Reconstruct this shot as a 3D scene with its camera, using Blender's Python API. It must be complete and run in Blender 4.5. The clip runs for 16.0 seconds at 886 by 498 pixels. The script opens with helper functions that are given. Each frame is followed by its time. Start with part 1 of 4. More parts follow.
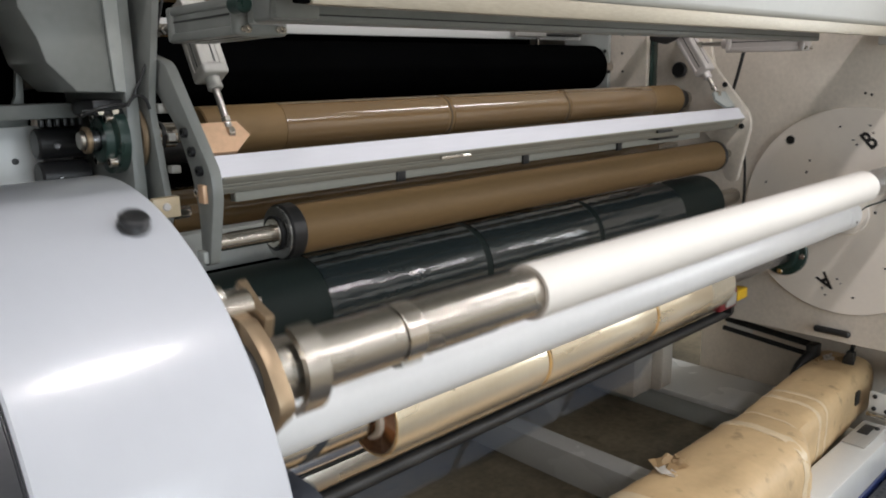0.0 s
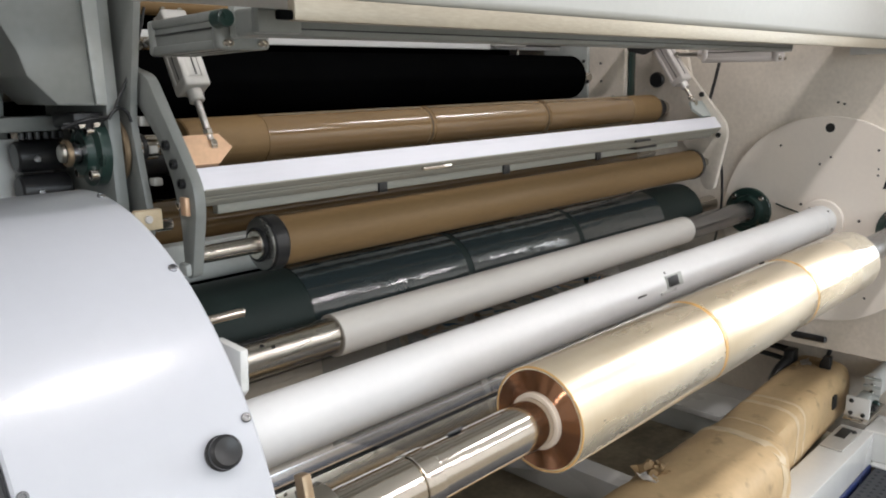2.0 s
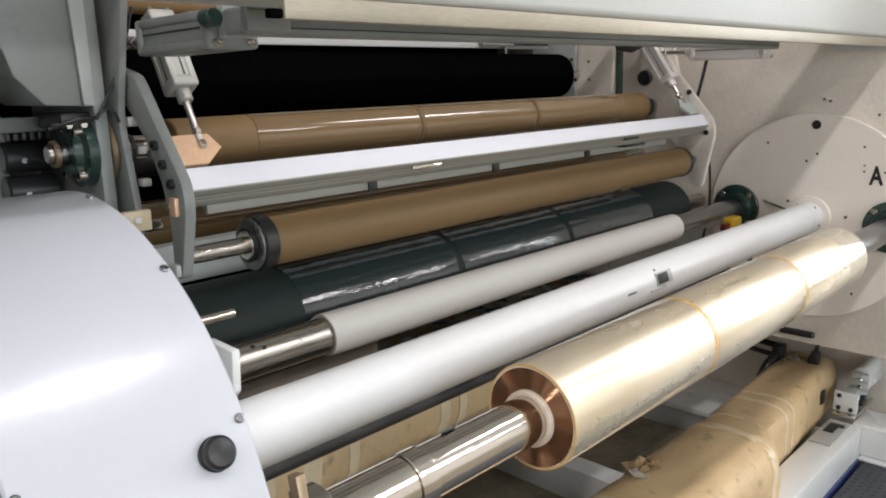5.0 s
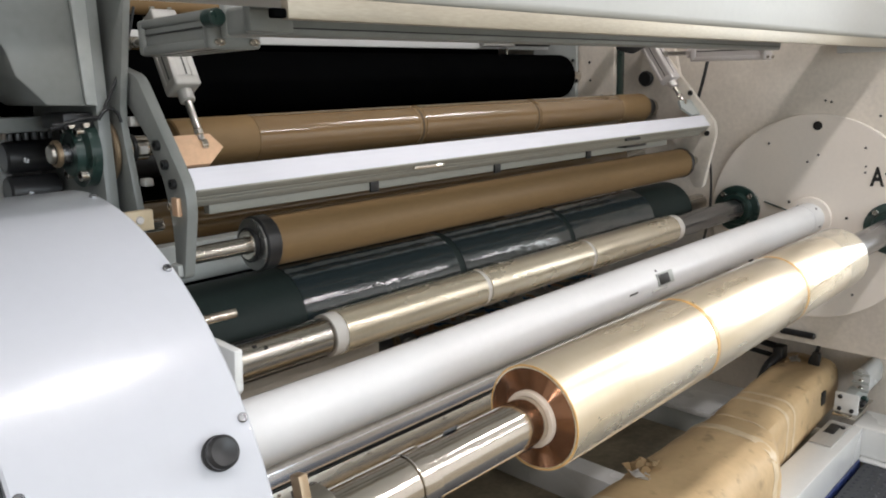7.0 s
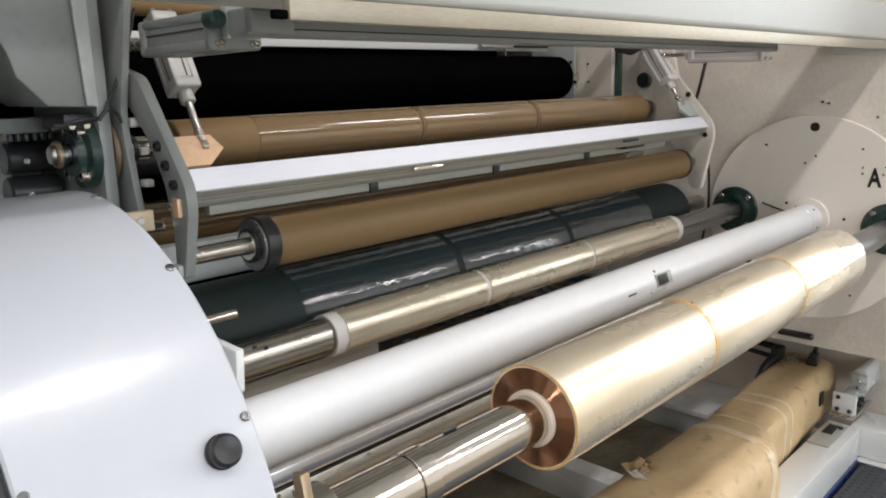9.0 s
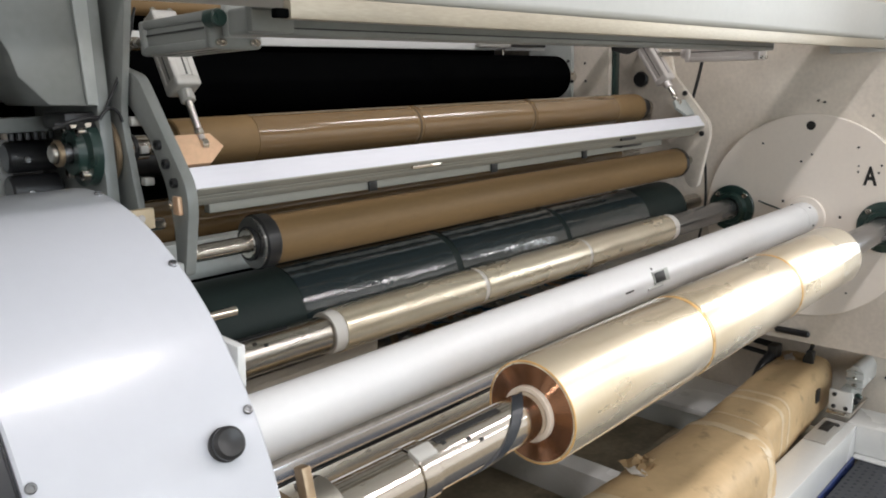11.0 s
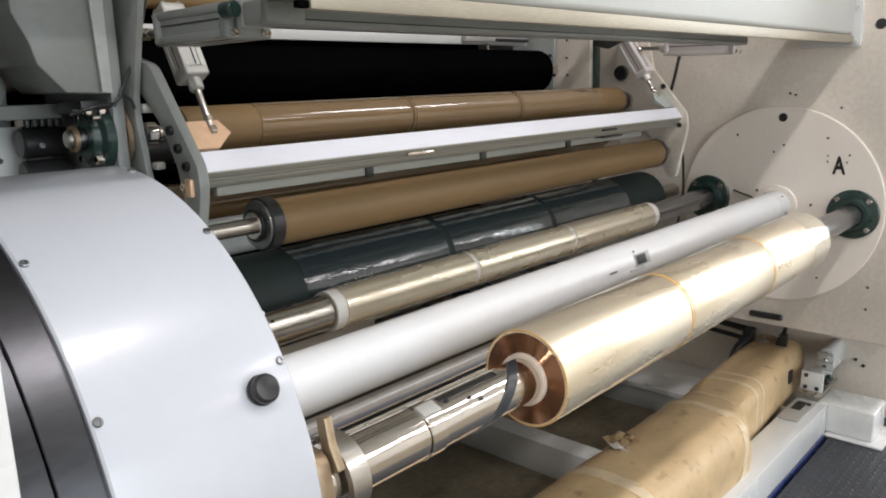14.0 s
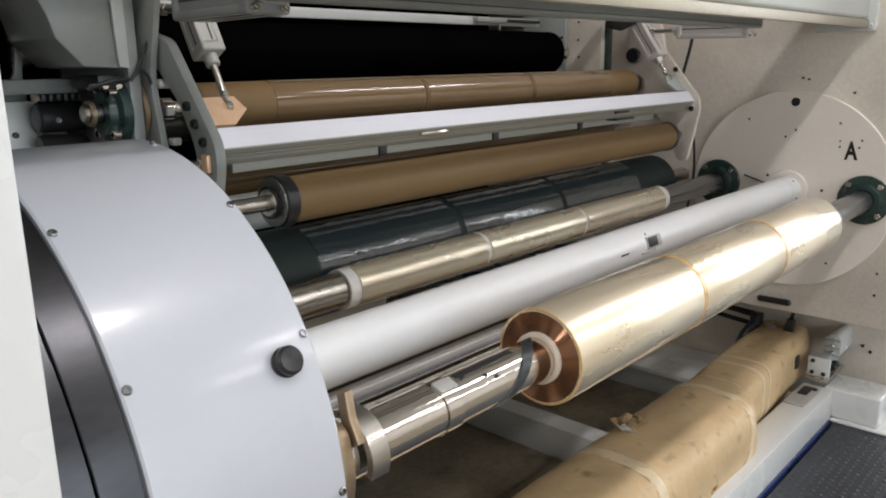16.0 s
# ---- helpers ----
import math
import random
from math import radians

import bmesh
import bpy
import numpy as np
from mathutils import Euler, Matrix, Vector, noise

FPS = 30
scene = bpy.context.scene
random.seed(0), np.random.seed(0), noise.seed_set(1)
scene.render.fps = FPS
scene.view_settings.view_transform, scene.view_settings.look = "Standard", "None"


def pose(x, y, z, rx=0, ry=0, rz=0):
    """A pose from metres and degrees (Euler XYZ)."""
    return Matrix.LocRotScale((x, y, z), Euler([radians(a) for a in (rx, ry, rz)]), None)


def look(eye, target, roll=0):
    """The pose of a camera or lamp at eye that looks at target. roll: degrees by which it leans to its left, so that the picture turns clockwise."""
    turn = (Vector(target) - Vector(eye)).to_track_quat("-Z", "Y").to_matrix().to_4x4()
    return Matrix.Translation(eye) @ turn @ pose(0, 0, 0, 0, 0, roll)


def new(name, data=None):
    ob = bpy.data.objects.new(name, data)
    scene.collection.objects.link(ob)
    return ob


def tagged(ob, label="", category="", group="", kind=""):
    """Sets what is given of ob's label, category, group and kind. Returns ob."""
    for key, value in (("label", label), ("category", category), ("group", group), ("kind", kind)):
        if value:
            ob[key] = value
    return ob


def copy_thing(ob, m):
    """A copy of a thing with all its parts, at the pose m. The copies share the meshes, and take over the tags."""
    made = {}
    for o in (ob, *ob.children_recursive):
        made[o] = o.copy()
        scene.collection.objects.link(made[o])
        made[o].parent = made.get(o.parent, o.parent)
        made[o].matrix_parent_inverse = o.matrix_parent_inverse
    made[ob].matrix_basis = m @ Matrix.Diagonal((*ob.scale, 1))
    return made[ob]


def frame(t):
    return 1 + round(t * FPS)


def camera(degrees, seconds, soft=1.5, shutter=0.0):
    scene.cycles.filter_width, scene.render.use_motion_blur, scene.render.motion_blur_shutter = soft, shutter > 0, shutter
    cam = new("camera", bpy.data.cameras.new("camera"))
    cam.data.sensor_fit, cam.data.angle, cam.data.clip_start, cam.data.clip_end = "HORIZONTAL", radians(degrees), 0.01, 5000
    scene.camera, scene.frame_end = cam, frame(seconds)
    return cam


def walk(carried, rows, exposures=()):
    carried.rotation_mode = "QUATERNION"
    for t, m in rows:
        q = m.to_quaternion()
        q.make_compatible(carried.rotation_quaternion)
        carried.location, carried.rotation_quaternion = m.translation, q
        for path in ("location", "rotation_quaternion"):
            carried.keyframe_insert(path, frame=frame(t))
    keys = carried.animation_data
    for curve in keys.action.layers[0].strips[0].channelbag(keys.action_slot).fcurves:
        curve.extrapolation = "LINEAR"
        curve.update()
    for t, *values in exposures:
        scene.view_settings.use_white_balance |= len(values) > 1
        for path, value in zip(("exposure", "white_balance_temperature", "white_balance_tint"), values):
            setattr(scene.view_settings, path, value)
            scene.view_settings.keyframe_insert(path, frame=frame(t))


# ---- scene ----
# stops over the clip
EXPOSURES = [(0, -0.44), (0.2, -0.35), (0.5, -0.19), (1.5, -0.22), (14.0, -0.23), (15.0, -0.29), (15.6, -0.48), (16.0, -0.53)]
cam = camera(59.8, 16.0, soft=1.9, shutter=0.5)
PATH = [
    (0, (-2.814, -0.922, 1.465), (-1.473, 0.494, 1.021), -1.1),
    (0.5, (-2.818, -0.928, 1.466), (-1.475, 0.489, 1.027), -1.2),
    (1, (-2.821, -0.927, 1.468), (-1.472, 0.484, 1.032), -1.2),
    (1.5, (-2.822, -0.921, 1.472), (-1.454, 0.473, 1.043), -1.2),
    (2, (-2.822, -0.928, 1.472), (-1.443, 0.457, 1.047), -1.2),
    (2.5, (-2.821, -0.931, 1.472), (-1.424, 0.437, 1.05), -1.3),
    (3, (-2.819, -0.93, 1.471), (-1.413, 0.428, 1.046), -1.3),
    (3.5, (-2.817, -0.929, 1.471), (-1.416, 0.432, 1.043), -1.4),
    (4, (-2.82, -0.928, 1.471), (-1.422, 0.437, 1.044), -1.5),
    (6.5, (-2.826, -0.922, 1.471), (-1.425, 0.44, 1.043), -1.4),
    (7, (-2.827, -0.923, 1.47), (-1.428, 0.441, 1.045), -1.4),
    (7.5, (-2.83, -0.926, 1.471), (-1.431, 0.438, 1.048), -1.3),
    (8, (-2.831, -0.925, 1.469), (-1.429, 0.438, 1.047), -1.5),
    (8.5, (-2.832, -0.926, 1.47), (-1.431, 0.438, 1.047), -1.6),
    (9, (-2.833, -0.924, 1.469), (-1.429, 0.437, 1.048), -1.4),
    (11.5, (-2.85, -0.933, 1.466), (-1.441, 0.422, 1.044), -1.5),
    (12, (-2.861, -0.937, 1.465), (-1.45, 0.416, 1.042), -1.5),
    (12.5, (-2.876, -0.943, 1.463), (-1.46, 0.405, 1.04), -1.5),
    (13, (-2.895, -0.947, 1.458), (-1.479, 0.398, 1.026), -1.5),
    (13.5, (-2.917, -0.958, 1.459), (-1.49, 0.375, 1.027), -1.3),
    (14, (-2.933, -0.966, 1.453), (-1.488, 0.348, 1.024), -1.4),
    (14.5, (-2.943, -0.968, 1.452), (-1.488, 0.334, 1.022), -1.0),
    (15, (-2.946, -0.971, 1.452), (-1.508, 0.35, 1.018), -0.6),
    (15.5, (-2.945, -0.957, 1.445), (-1.518, 0.367, 0.986), -0.6),
    (16, (-2.951, -0.953, 1.445), (-1.519, 0.362, 0.975), -0.8),
]
walk(cam, [(t, look(eye, target, roll)) for t, eye, target, roll in PATH], EXPOSURES)

# ---- world and light ----
world = bpy.data.worlds.new("world")
scene.world = world
world.use_nodes = True
wbg = world.node_tree.nodes["Background"]
wbg.inputs[0].default_value = (0.75, 0.85, 1.0, 1)
wbg.inputs[1].default_value = 0.05


def area_lamp(name, eye, target, sx, sy, watts, colour):
    d = bpy.data.lights.new(name, "AREA")
    d.shape, d.size, d.size_y, d.energy, d.color = "RECTANGLE", sx, sy, watts, colour
    ob = new(name, d)
    ob.matrix_world = look(eye, target)
    return ob


LAMP_ROWS = [(-6.6, -2.0, 1.9), (-3.9, -2.0, 1.9), (-1.4, -2.0, 0.6), (2.4, -2.0, 1.9), (5.4, -2.0, 1.9), (-6.0, -4.6, 1.9), (-3.9, -4.6, 1.9), (1.7, -4.6, 1.9), (2.0, -6.2, 1.9),
             (4.6, -6.2, 1.9), (7.2, -6.2, 1.9)]   # x, y and length
for lx, ly, long in LAMP_ROWS:
    area_lamp("hall_lamp", (lx, ly, 4.62), (lx, ly, 0), long, 0.22, 60, (1.0, 0.955, 0.965))
# unseen daylight fills: east inferred from reflections, south added to brighten the front
area_lamp("daylight_fill", (8.7, -3.6, 2.7), (0, -1.2, 1.0), 5.6, 4.0, 560, (0.92, 0.97, 1.0))
area_lamp("daylight_fill", (-2.2, -7.7, 2.1), (-1.4, 0.0, 1.0), 5.0, 3.6, 330, (0.84, 0.93, 1.0))

# ---- materials ----


def material(name, colour, rough=0.5, metal=0.0, vary=0.12, scale=8.0, fine=120.0, bump=0.02, coat=0.0, stretch=(1, 1, 1),
             rough_vary=0.1, dark=None, dirt=0.0, spec=0.5, dirt_from=0.58, dirt_scale=3.1):
    m = bpy.data.materials.new(name)
    m.use_nodes = True
    nt = m.node_tree
    n, l = nt.nodes, nt.links
    b = n["Principled BSDF"]
    b.inputs["Metallic"].default_value = metal
    b.inputs["Coat Weight"].default_value = coat
    b.inputs["Coat Roughness"].default_value = 0.13
    b.inputs["Specular IOR Level"].default_value = spec
    tc = n.new("ShaderNodeTexCoord")
    mp = n.new("ShaderNodeMapping")
    mp.inputs["Scale"].default_value = stretch
    l.new(tc.outputs["Object"], mp.inputs["Vector"])
    big = n.new("ShaderNodeTexNoise")
    big.inputs["Scale"].default_value, big.inputs["Detail"].default_value = scale, 4
    small = n.new("ShaderNodeTexNoise")
    small.inputs["Scale"].default_value, small.inputs["Detail"].default_value = fine, 3
    for t in (big, small):
        l.new(mp.outputs["Vector"], t.inputs["Vector"])
    mixf = n.new("ShaderNodeMath")
    mixf.operation = "MULTIPLY_ADD"
    mixf.inputs[1].default_value, mixf.inputs[2].default_value = 0.35, 0.0
    l.new(small.outputs["Fac"], mixf.inputs[0])
    add = n.new("ShaderNodeMath")
    add.operation = "ADD"
    l.new(big.outputs["Fac"], add.inputs[0])
    l.new(mixf.outputs[0], add.inputs[1])
    ramp = n.new("ShaderNodeValToRGB")
    lo = dark or tuple(c * (1 - vary) for c in colour)
    hi = tuple(min(1, c * (1 + vary * 0.5)) for c in colour)
    e = ramp.color_ramp.elements
    e[0].position, e[0].color = 0.45, (*lo, 1)
    e[1].position, e[1].color = 0.9, (*hi, 1)
    l.new(add.outputs[0], ramp.inputs[0])
    out = ramp.outputs[0]
    if dirt > 0:
        spots = n.new("ShaderNodeTexNoise")
        spots.inputs["Scale"].default_value, spots.inputs["Detail"].default_value = scale * dirt_scale, 7
        l.new(mp.outputs["Vector"], spots.inputs["Vector"])
        sr = n.new("ShaderNodeValToRGB")
        sr.color_ramp.elements[0].position, sr.color_ramp.elements[0].color = dirt_from, (0, 0, 0, 1)
        sr.color_ramp.elements[1].position, sr.color_ramp.elements[1].color = dirt_from + 0.17, (dirt, dirt, dirt, 1)
        l.new(spots.outputs["Fac"], sr.inputs[0])
        mx = n.new("ShaderNodeMix")
        mx.data_type = "RGBA"
        l.new(sr.outputs[0], mx.inputs[0])
        l.new(out, mx.inputs[6])
        mx.inputs[7].default_value = (*[c * 0.35 for c in colour], 1)
        out = mx.outputs[2]
    l.new(out, b.inputs["Base Color"])
    rr = n.new("ShaderNodeMapRange")
    rr.inputs[3].default_value, rr.inputs[4].default_value = max(0.02, rough - rough_vary), min(1, rough + rough_vary)
    l.new(big.outputs["Fac"], rr.inputs[0])
    l.new(rr.outputs[0], b.inputs["Roughness"])
    if bump > 0:
        bp = n.new("ShaderNodeBump")
        bp.inputs["Strength"].default_value, bp.inputs["Distance"].default_value = bump, 0.01
        l.new(small.outputs["Fac"], bp.inputs["Height"])
        l.new(bp.outputs[0], b.inputs["Normal"])
    return m


M = {
    "drum_white": material("blue_white_enamel", (0.475, 0.49, 0.53), 0.34, 0, 0.04, 3, 60, 0.008, coat=0.75, dirt=0.04, rough_vary=0.03),
    "white": material("white_enamel", (0.66, 0.665, 0.65), 0.26, 0, 0.05, 3, 60, 0.015, coat=0.2, dirt=0.06),
    # broad tone mottling here stands in for soft mottled shadows
    "wall": material("cream_enamel_mottled_shade", (0.72, 0.65, 0.565), 0.36, 0, 0.22, 2.0, 70, 0.02, dirt=0.12),
    "disc": material("cream_enamel_disc", (0.84, 0.77, 0.69), 0.33, 0, 0.05, 3, 70, 0.015, dirt=0.08),
    "grey_paint": material("grey_white_paint", (0.42, 0.44, 0.42), 0.42, 0, 0.1, 5, 80, 0.02, dirt=0.2),
    "tube": material("white_tube_paint", (0.73, 0.73, 0.73), 0.36, 0, 0.05, 4, 60, 0.01, coat=0.12, dirt=0.06),
    "chrome": material("chrome_steel", (0.72, 0.675, 0.615), 0.13, 1, 0.1, 6, 200, 0.01, stretch=(0.3, 1, 1), rough_vary=0.06),
    "steel": material("ground_steel", (0.56, 0.53, 0.48), 0.27, 1, 0.2, 8, 180, 0.02, stretch=(0.2, 1, 1), dirt=0.2),
    "alu": material("anodised_aluminium", (0.46, 0.45, 0.42), 0.48, 0.35, 0.1, 6, 150, 0.02, stretch=(0.1, 1, 1)),
    "bar": material("satin_white_aluminium", (0.76, 0.75, 0.80), 0.5, 0.0, 0.06, 6, 150, 0.02, stretch=(0.1, 1, 1)),
    "brown": material("brown_rubber", (0.190, 0.118, 0.052), 0.55, 0, 0.16, 5, 150, 0.02, stretch=(0.3, 1, 1), spec=0.28),
    "brown_film": material("brown_roller_under_film", (0.175, 0.108, 0.050), 0.12, 0, 0.12, 6, 20, 0.012, coat=0.8, stretch=(0.4, 1, 1)),
    # black of the rubber roller, and of added sheets standing in for deep shade
    "rubber_and_shade_black": material("rubber_and_shade_black", (0.0022, 0.0023, 0.0024), 0.6, 0, 0.3, 8, 150, 0.02, spec=0.0),
    "green_rubber": material("dark_green_rubber", (0.014, 0.022, 0.020), 0.55, 0, 0.2, 6, 150, 0.03, spec=0.22),
    "green_iron": material("dark_green_cast_iron", (0.020, 0.045, 0.038), 0.3, 0, 0.2, 30, 150, 0.05, coat=0.3),
    "black": material("black_plastic", (0.015, 0.015, 0.016), 0.35, 0, 0.2, 20, 200, 0.02),
    "dark": material("dark_steel", (0.06, 0.06, 0.06), 0.45, 0.6, 0.3, 12, 150, 0.03),
    "navy": material("navy_paint", (0.013, 0.017, 0.026), 0.45, 0, 0.2, 12, 150, 0.02),
    "core": material("white_cardboard_core", (0.80, 0.76, 0.71), 0.6, 0, 0.05, 6, 90, 0.03, stretch=(0.4, 1, 1)),
    "core_end": material("grey_cardboard_edge", (0.55, 0.50, 0.44), 0.8, 0, 0.15, 40, 200, 0.05),
    "cardboard": material("kraft_paper", (0.56, 0.40, 0.22), 0.52, 0, 0.16, 5, 45, 0.12, dirt=0.85, dirt_from=0.60, dirt_scale=3.4),
    "tape": material("paper_tape", (0.66, 0.53, 0.35), 0.5, 0, 0.15, 20, 90, 0.06, coat=0.1),
    "tag": material("raw_brass_plate", (0.72, 0.47, 0.30), 0.4, 0.35, 0.15, 15, 150, 0.03),
    "floor": material("oily_concrete", (0.25, 0.21, 0.145), 0.45, 0, 0.6, 3.5, 40, 0.08, dirt=0.8),
    "mat": material("black_rubber_mat", (0.035, 0.038, 0.045), 0.45, 0, 0.25, 12, 120, 0.05),
    "blue": material("blue_film_edge", (0.02, 0.035, 0.13), 0.3, 0, 0.15, 8, 90, 0.02),
    "yellow": material("yellow_plastic", (0.80, 0.48, 0.02), 0.35, 0, 0.1, 10, 90, 0.02),
    "red": material("red_paint", (0.17, 0.015, 0.02), 0.35, 0, 0.15, 10, 90, 0.02),
    "hall_wall": material("hall_wall_paint", (0.70, 0.68, 0.65), 0.7, 0, 0.08, 0.8, 30, 0.03),
    "ceiling": material("hall_ceiling", (0.60, 0.60, 0.58), 0.8, 0, 0.08, 0.5, 20, 0.02),
    "amber": material("wound_film_edge", (0.31, 0.135, 0.055), 0.14, 0.8, 0.2, 30, 200, 0.0, rough_vary=0.02, coat=1.0),
    "amber_rim": material("amber_film_rim", (0.72, 0.44, 0.16), 0.3, 0.1, 0.15, 30, 200, 0.02, coat=0.4),
    "strap": material("black_strap", (0.03, 0.035, 0.042), 0.3, 0, 0.2, 30, 200, 0.03),
    "bronze": material("bronze_casting", (0.34, 0.25, 0.16), 0.38, 0.7, 0.2, 15, 120, 0.04),
    "blue_print": material("blue_printed_film", (0.10, 0.28, 0.50), 0.25, 0, 0.2, 30, 120, 0.02),
    "blue_hose": material("blue_hose", (0.08, 0.18, 0.32), 0.35, 0, 0.1, 30, 120, 0.01),
    "dark_ring": material("turned_dark_steel", (0.30, 0.30, 0.31), 0.25, 0.95, 0.2, 6, 150, 0.02, stretch=(0.2, 1, 1)),
    "guard_grey": material("green_grey_paint", (0.235, 0.245, 0.232), 0.38, 0, 0.12, 5, 80, 0.02, dirt=0.2),
    "beam_white": material("worn_white_enamel", (0.46, 0.46, 0.435), 0.5, 0, 0.08, 3, 60, 0.015, dirt=0.1, spec=0.35),
    "core_ring": material("beige_cardboard", (0.70, 0.60, 0.49), 0.65, 0, 0.08, 20, 150, 0.04),
    "blue_steel": material("polished_cutter_steel", (0.64, 0.64, 0.69), 0.12, 1, 0.15, 5, 150, 0.01, stretch=(0.2, 1, 1)),
    "cap_face": material("turned_steel_face", (0.34, 0.34, 0.33), 0.3, 0.8, 0.2, 12, 150, 0.02),
    "strip_metal": material("brushed_beige_aluminium", (0.37, 0.325, 0.25), 0.42, 0.3, 0.3, 3, 120, 0.02, stretch=(0.5, 3, 3), dirt=0.3),
    "pale_alu": material("pale_anodised_aluminium", (0.66, 0.62, 0.60), 0.4, 0.3, 0.08, 6, 150, 0.02),
    "rib_metal": material("dull_olive_aluminium", (0.34, 0.33, 0.285), 0.5, 0.1, 0.12, 4, 150, 0.02, stretch=(0.3, 1, 1)),
    "satin_steel": material("satin_steel", (0.46, 0.44, 0.41), 0.3, 0.95, 0.15, 6, 150, 0.02, stretch=(0.3, 1, 1)),
    "taupe": material("taupe_paint", (0.33, 0.29, 0.24), 0.45, 0, 0.15, 6, 90, 0.03, dirt=0.3),
    "seam": material("dark_seam", (0.075, 0.048, 0.024), 0.6, 0, 0.2, 30, 150, 0.02),
    "dark_drum": material("dark_burnished_steel", (0.075, 0.075, 0.08), 0.32, 1, 0.3, 7, 120, 0.02, stretch=(0.4, 1, 1), rough_vary=0.1),
    "letter": material("black_marker", (0.012, 0.012, 0.012), 0.5, 0, 0.2, 20, 150, 0.01),
}


def wound_material(name, colour, deep, metal, rough):
    """Film wound in a roll: pale milky patches and fine rings round it."""
    m = bpy.data.materials.new(name)
    m.use_nodes = True
    nt = m.node_tree
    n, l = nt.nodes, nt.links
    b = n["Principled BSDF"]
    b.inputs["Metallic"].default_value = metal
    b.inputs["Coat Weight"].default_value = 0.9
    b.inputs["Coat Roughness"].default_value = 0.15
    tc = n.new("ShaderNodeTexCoord")
    noises = []
    for stretch, size, detail in (((90, 2, 2), 1.0, 3), ((3, 9, 9), 1.0, 5)):
        mp = n.new("ShaderNodeMapping")
        mp.inputs["Scale"].default_value = stretch
        l.new(tc.outputs["Object"], mp.inputs["Vector"])
        t = n.new("ShaderNodeTexNoise")
        t.inputs["Scale"].default_value, t.inputs["Detail"].default_value = size, detail
        l.new(mp.outputs["Vector"], t.inputs["Vector"])
        noises.append(t)
    ringed, milky = noises
    add = n.new("ShaderNodeMath")
    add.operation = "MULTIPLY_ADD"
    add.inputs[1].default_value = 0.28
    l.new(ringed.outputs["Fac"], add.inputs[0])
    l.new(milky.outputs["Fac"], add.inputs[2])
    ramp = n.new("ShaderNodeValToRGB")
    e = ramp.color_ramp.elements
    e[0].position, e[0].color = 0.25, (*deep, 1)
    e[1].position, e[1].color = 1.0, (*colour, 1)
    l.new(add.outputs[0], ramp.inputs[0])
    l.new(ramp.outputs[0], b.inputs["Base Color"])
    rr = n.new("ShaderNodeMapRange")
    rr.inputs[1].default_value, rr.inputs[2].default_value = 0.15, 0.85
    rr.inputs[3].default_value, rr.inputs[4].default_value = rough - 0.15, rough + 0.15
    l.new(milky.outputs["Fac"], rr.inputs[0])
    l.new(rr.outputs[0], b.inputs["Roughness"])
    return m


M["gold_film"] = wound_material("wound_film", (0.90, 0.80, 0.63), (0.80, 0.665, 0.455), 0.7, 0.3)
M["gold_film_thin"] = wound_material("thin_wound_film", (0.84, 0.77, 0.62), (0.68, 0.58, 0.42), 0.6, 0.28)


def film_material(name, tint, rough, alpha, wave=0.12, fine=1.0, coat=1.0):
    m = bpy.data.materials.new(name)
    m.use_nodes = True
    nt = m.node_tree
    n, l = nt.nodes, nt.links
    b = n["Principled BSDF"]
    b.inputs["Base Color"].default_value = (*tint, 1)
    b.inputs["Roughness"].default_value = rough
    b.inputs["Alpha"].default_value = alpha
    b.inputs["Specular IOR Level"].default_value = 0.9 * coat
    b.inputs["Coat Weight"].default_value = coat
    b.inputs["Coat Roughness"].default_value = 0.03
    tc = n.new("ShaderNodeTexCoord")
    mp = n.new("ShaderNodeMapping")
    mp.inputs["Scale"].default_value = (5 * fine, 14 * fine, 14 * fine)
    l.new(tc.outputs["Object"], mp.inputs["Vector"])
    w = n.new("ShaderNodeTexNoise")
    w.inputs["Scale"].default_value, w.inputs["Detail"].default_value = 2.2, 3
    l.new(mp.outputs["Vector"], w.inputs["Vector"])
    bp = n.new("ShaderNodeBump")
    bp.inputs["Strength"].default_value, bp.inputs["Distance"].default_value = wave, 0.01
    l.new(w.outputs["Fac"], bp.inputs["Height"])
    l.new(bp.outputs[0], b.inputs["Normal"])
    l.new(bp.outputs[0], b.inputs["Coat Normal"])
    return m


M["film"] = film_material("clear_film", (0.05, 0.06, 0.07), 0.08, 0.26, 0.09)
M["film_roll"] = film_material("film_on_roller", (0.022, 0.032, 0.035), 0.09, 1.0, 0.085, 2.6, 0.65)
M["film_tail"] = film_material("stretched_film", (0.17, 0.20, 0.26), 0.07, 0.5, 0.16)
M["window_glass"] = film_material("window_glass", (0.75, 0.82, 0.88), 0.04, 0.15, 0.0)
M["film_loose"] = film_material("loose_film", (0.75, 0.70, 0.58), 0.15, 0.45)


# ---- mesh helpers ----


def part(name, bm, mat, parent=None, label="", smooth=True, kind=""):
    me = bpy.data.meshes.new(name)
    bmesh.ops.recalc_face_normals(bm, faces=bm.faces)
    bm.to_mesh(me)
    bm.free()
    me.materials.append(M[mat] if isinstance(mat, str) else mat)
    if smooth:
        me.polygons.foreach_set("use_smooth", [True] * len(me.polygons))
        me.set_sharp_from_angle(angle=radians(35))
    ob = new(name, me)
    if parent:
        ob.parent = parent
    return tagged(ob, label, kind=kind)


def thing(name, at, label, category, group="", kind=""):
    ob = new(name)
    ob.empty_display_size = 0.05
    ob.location = at
    return tagged(ob, label, category, group, kind)


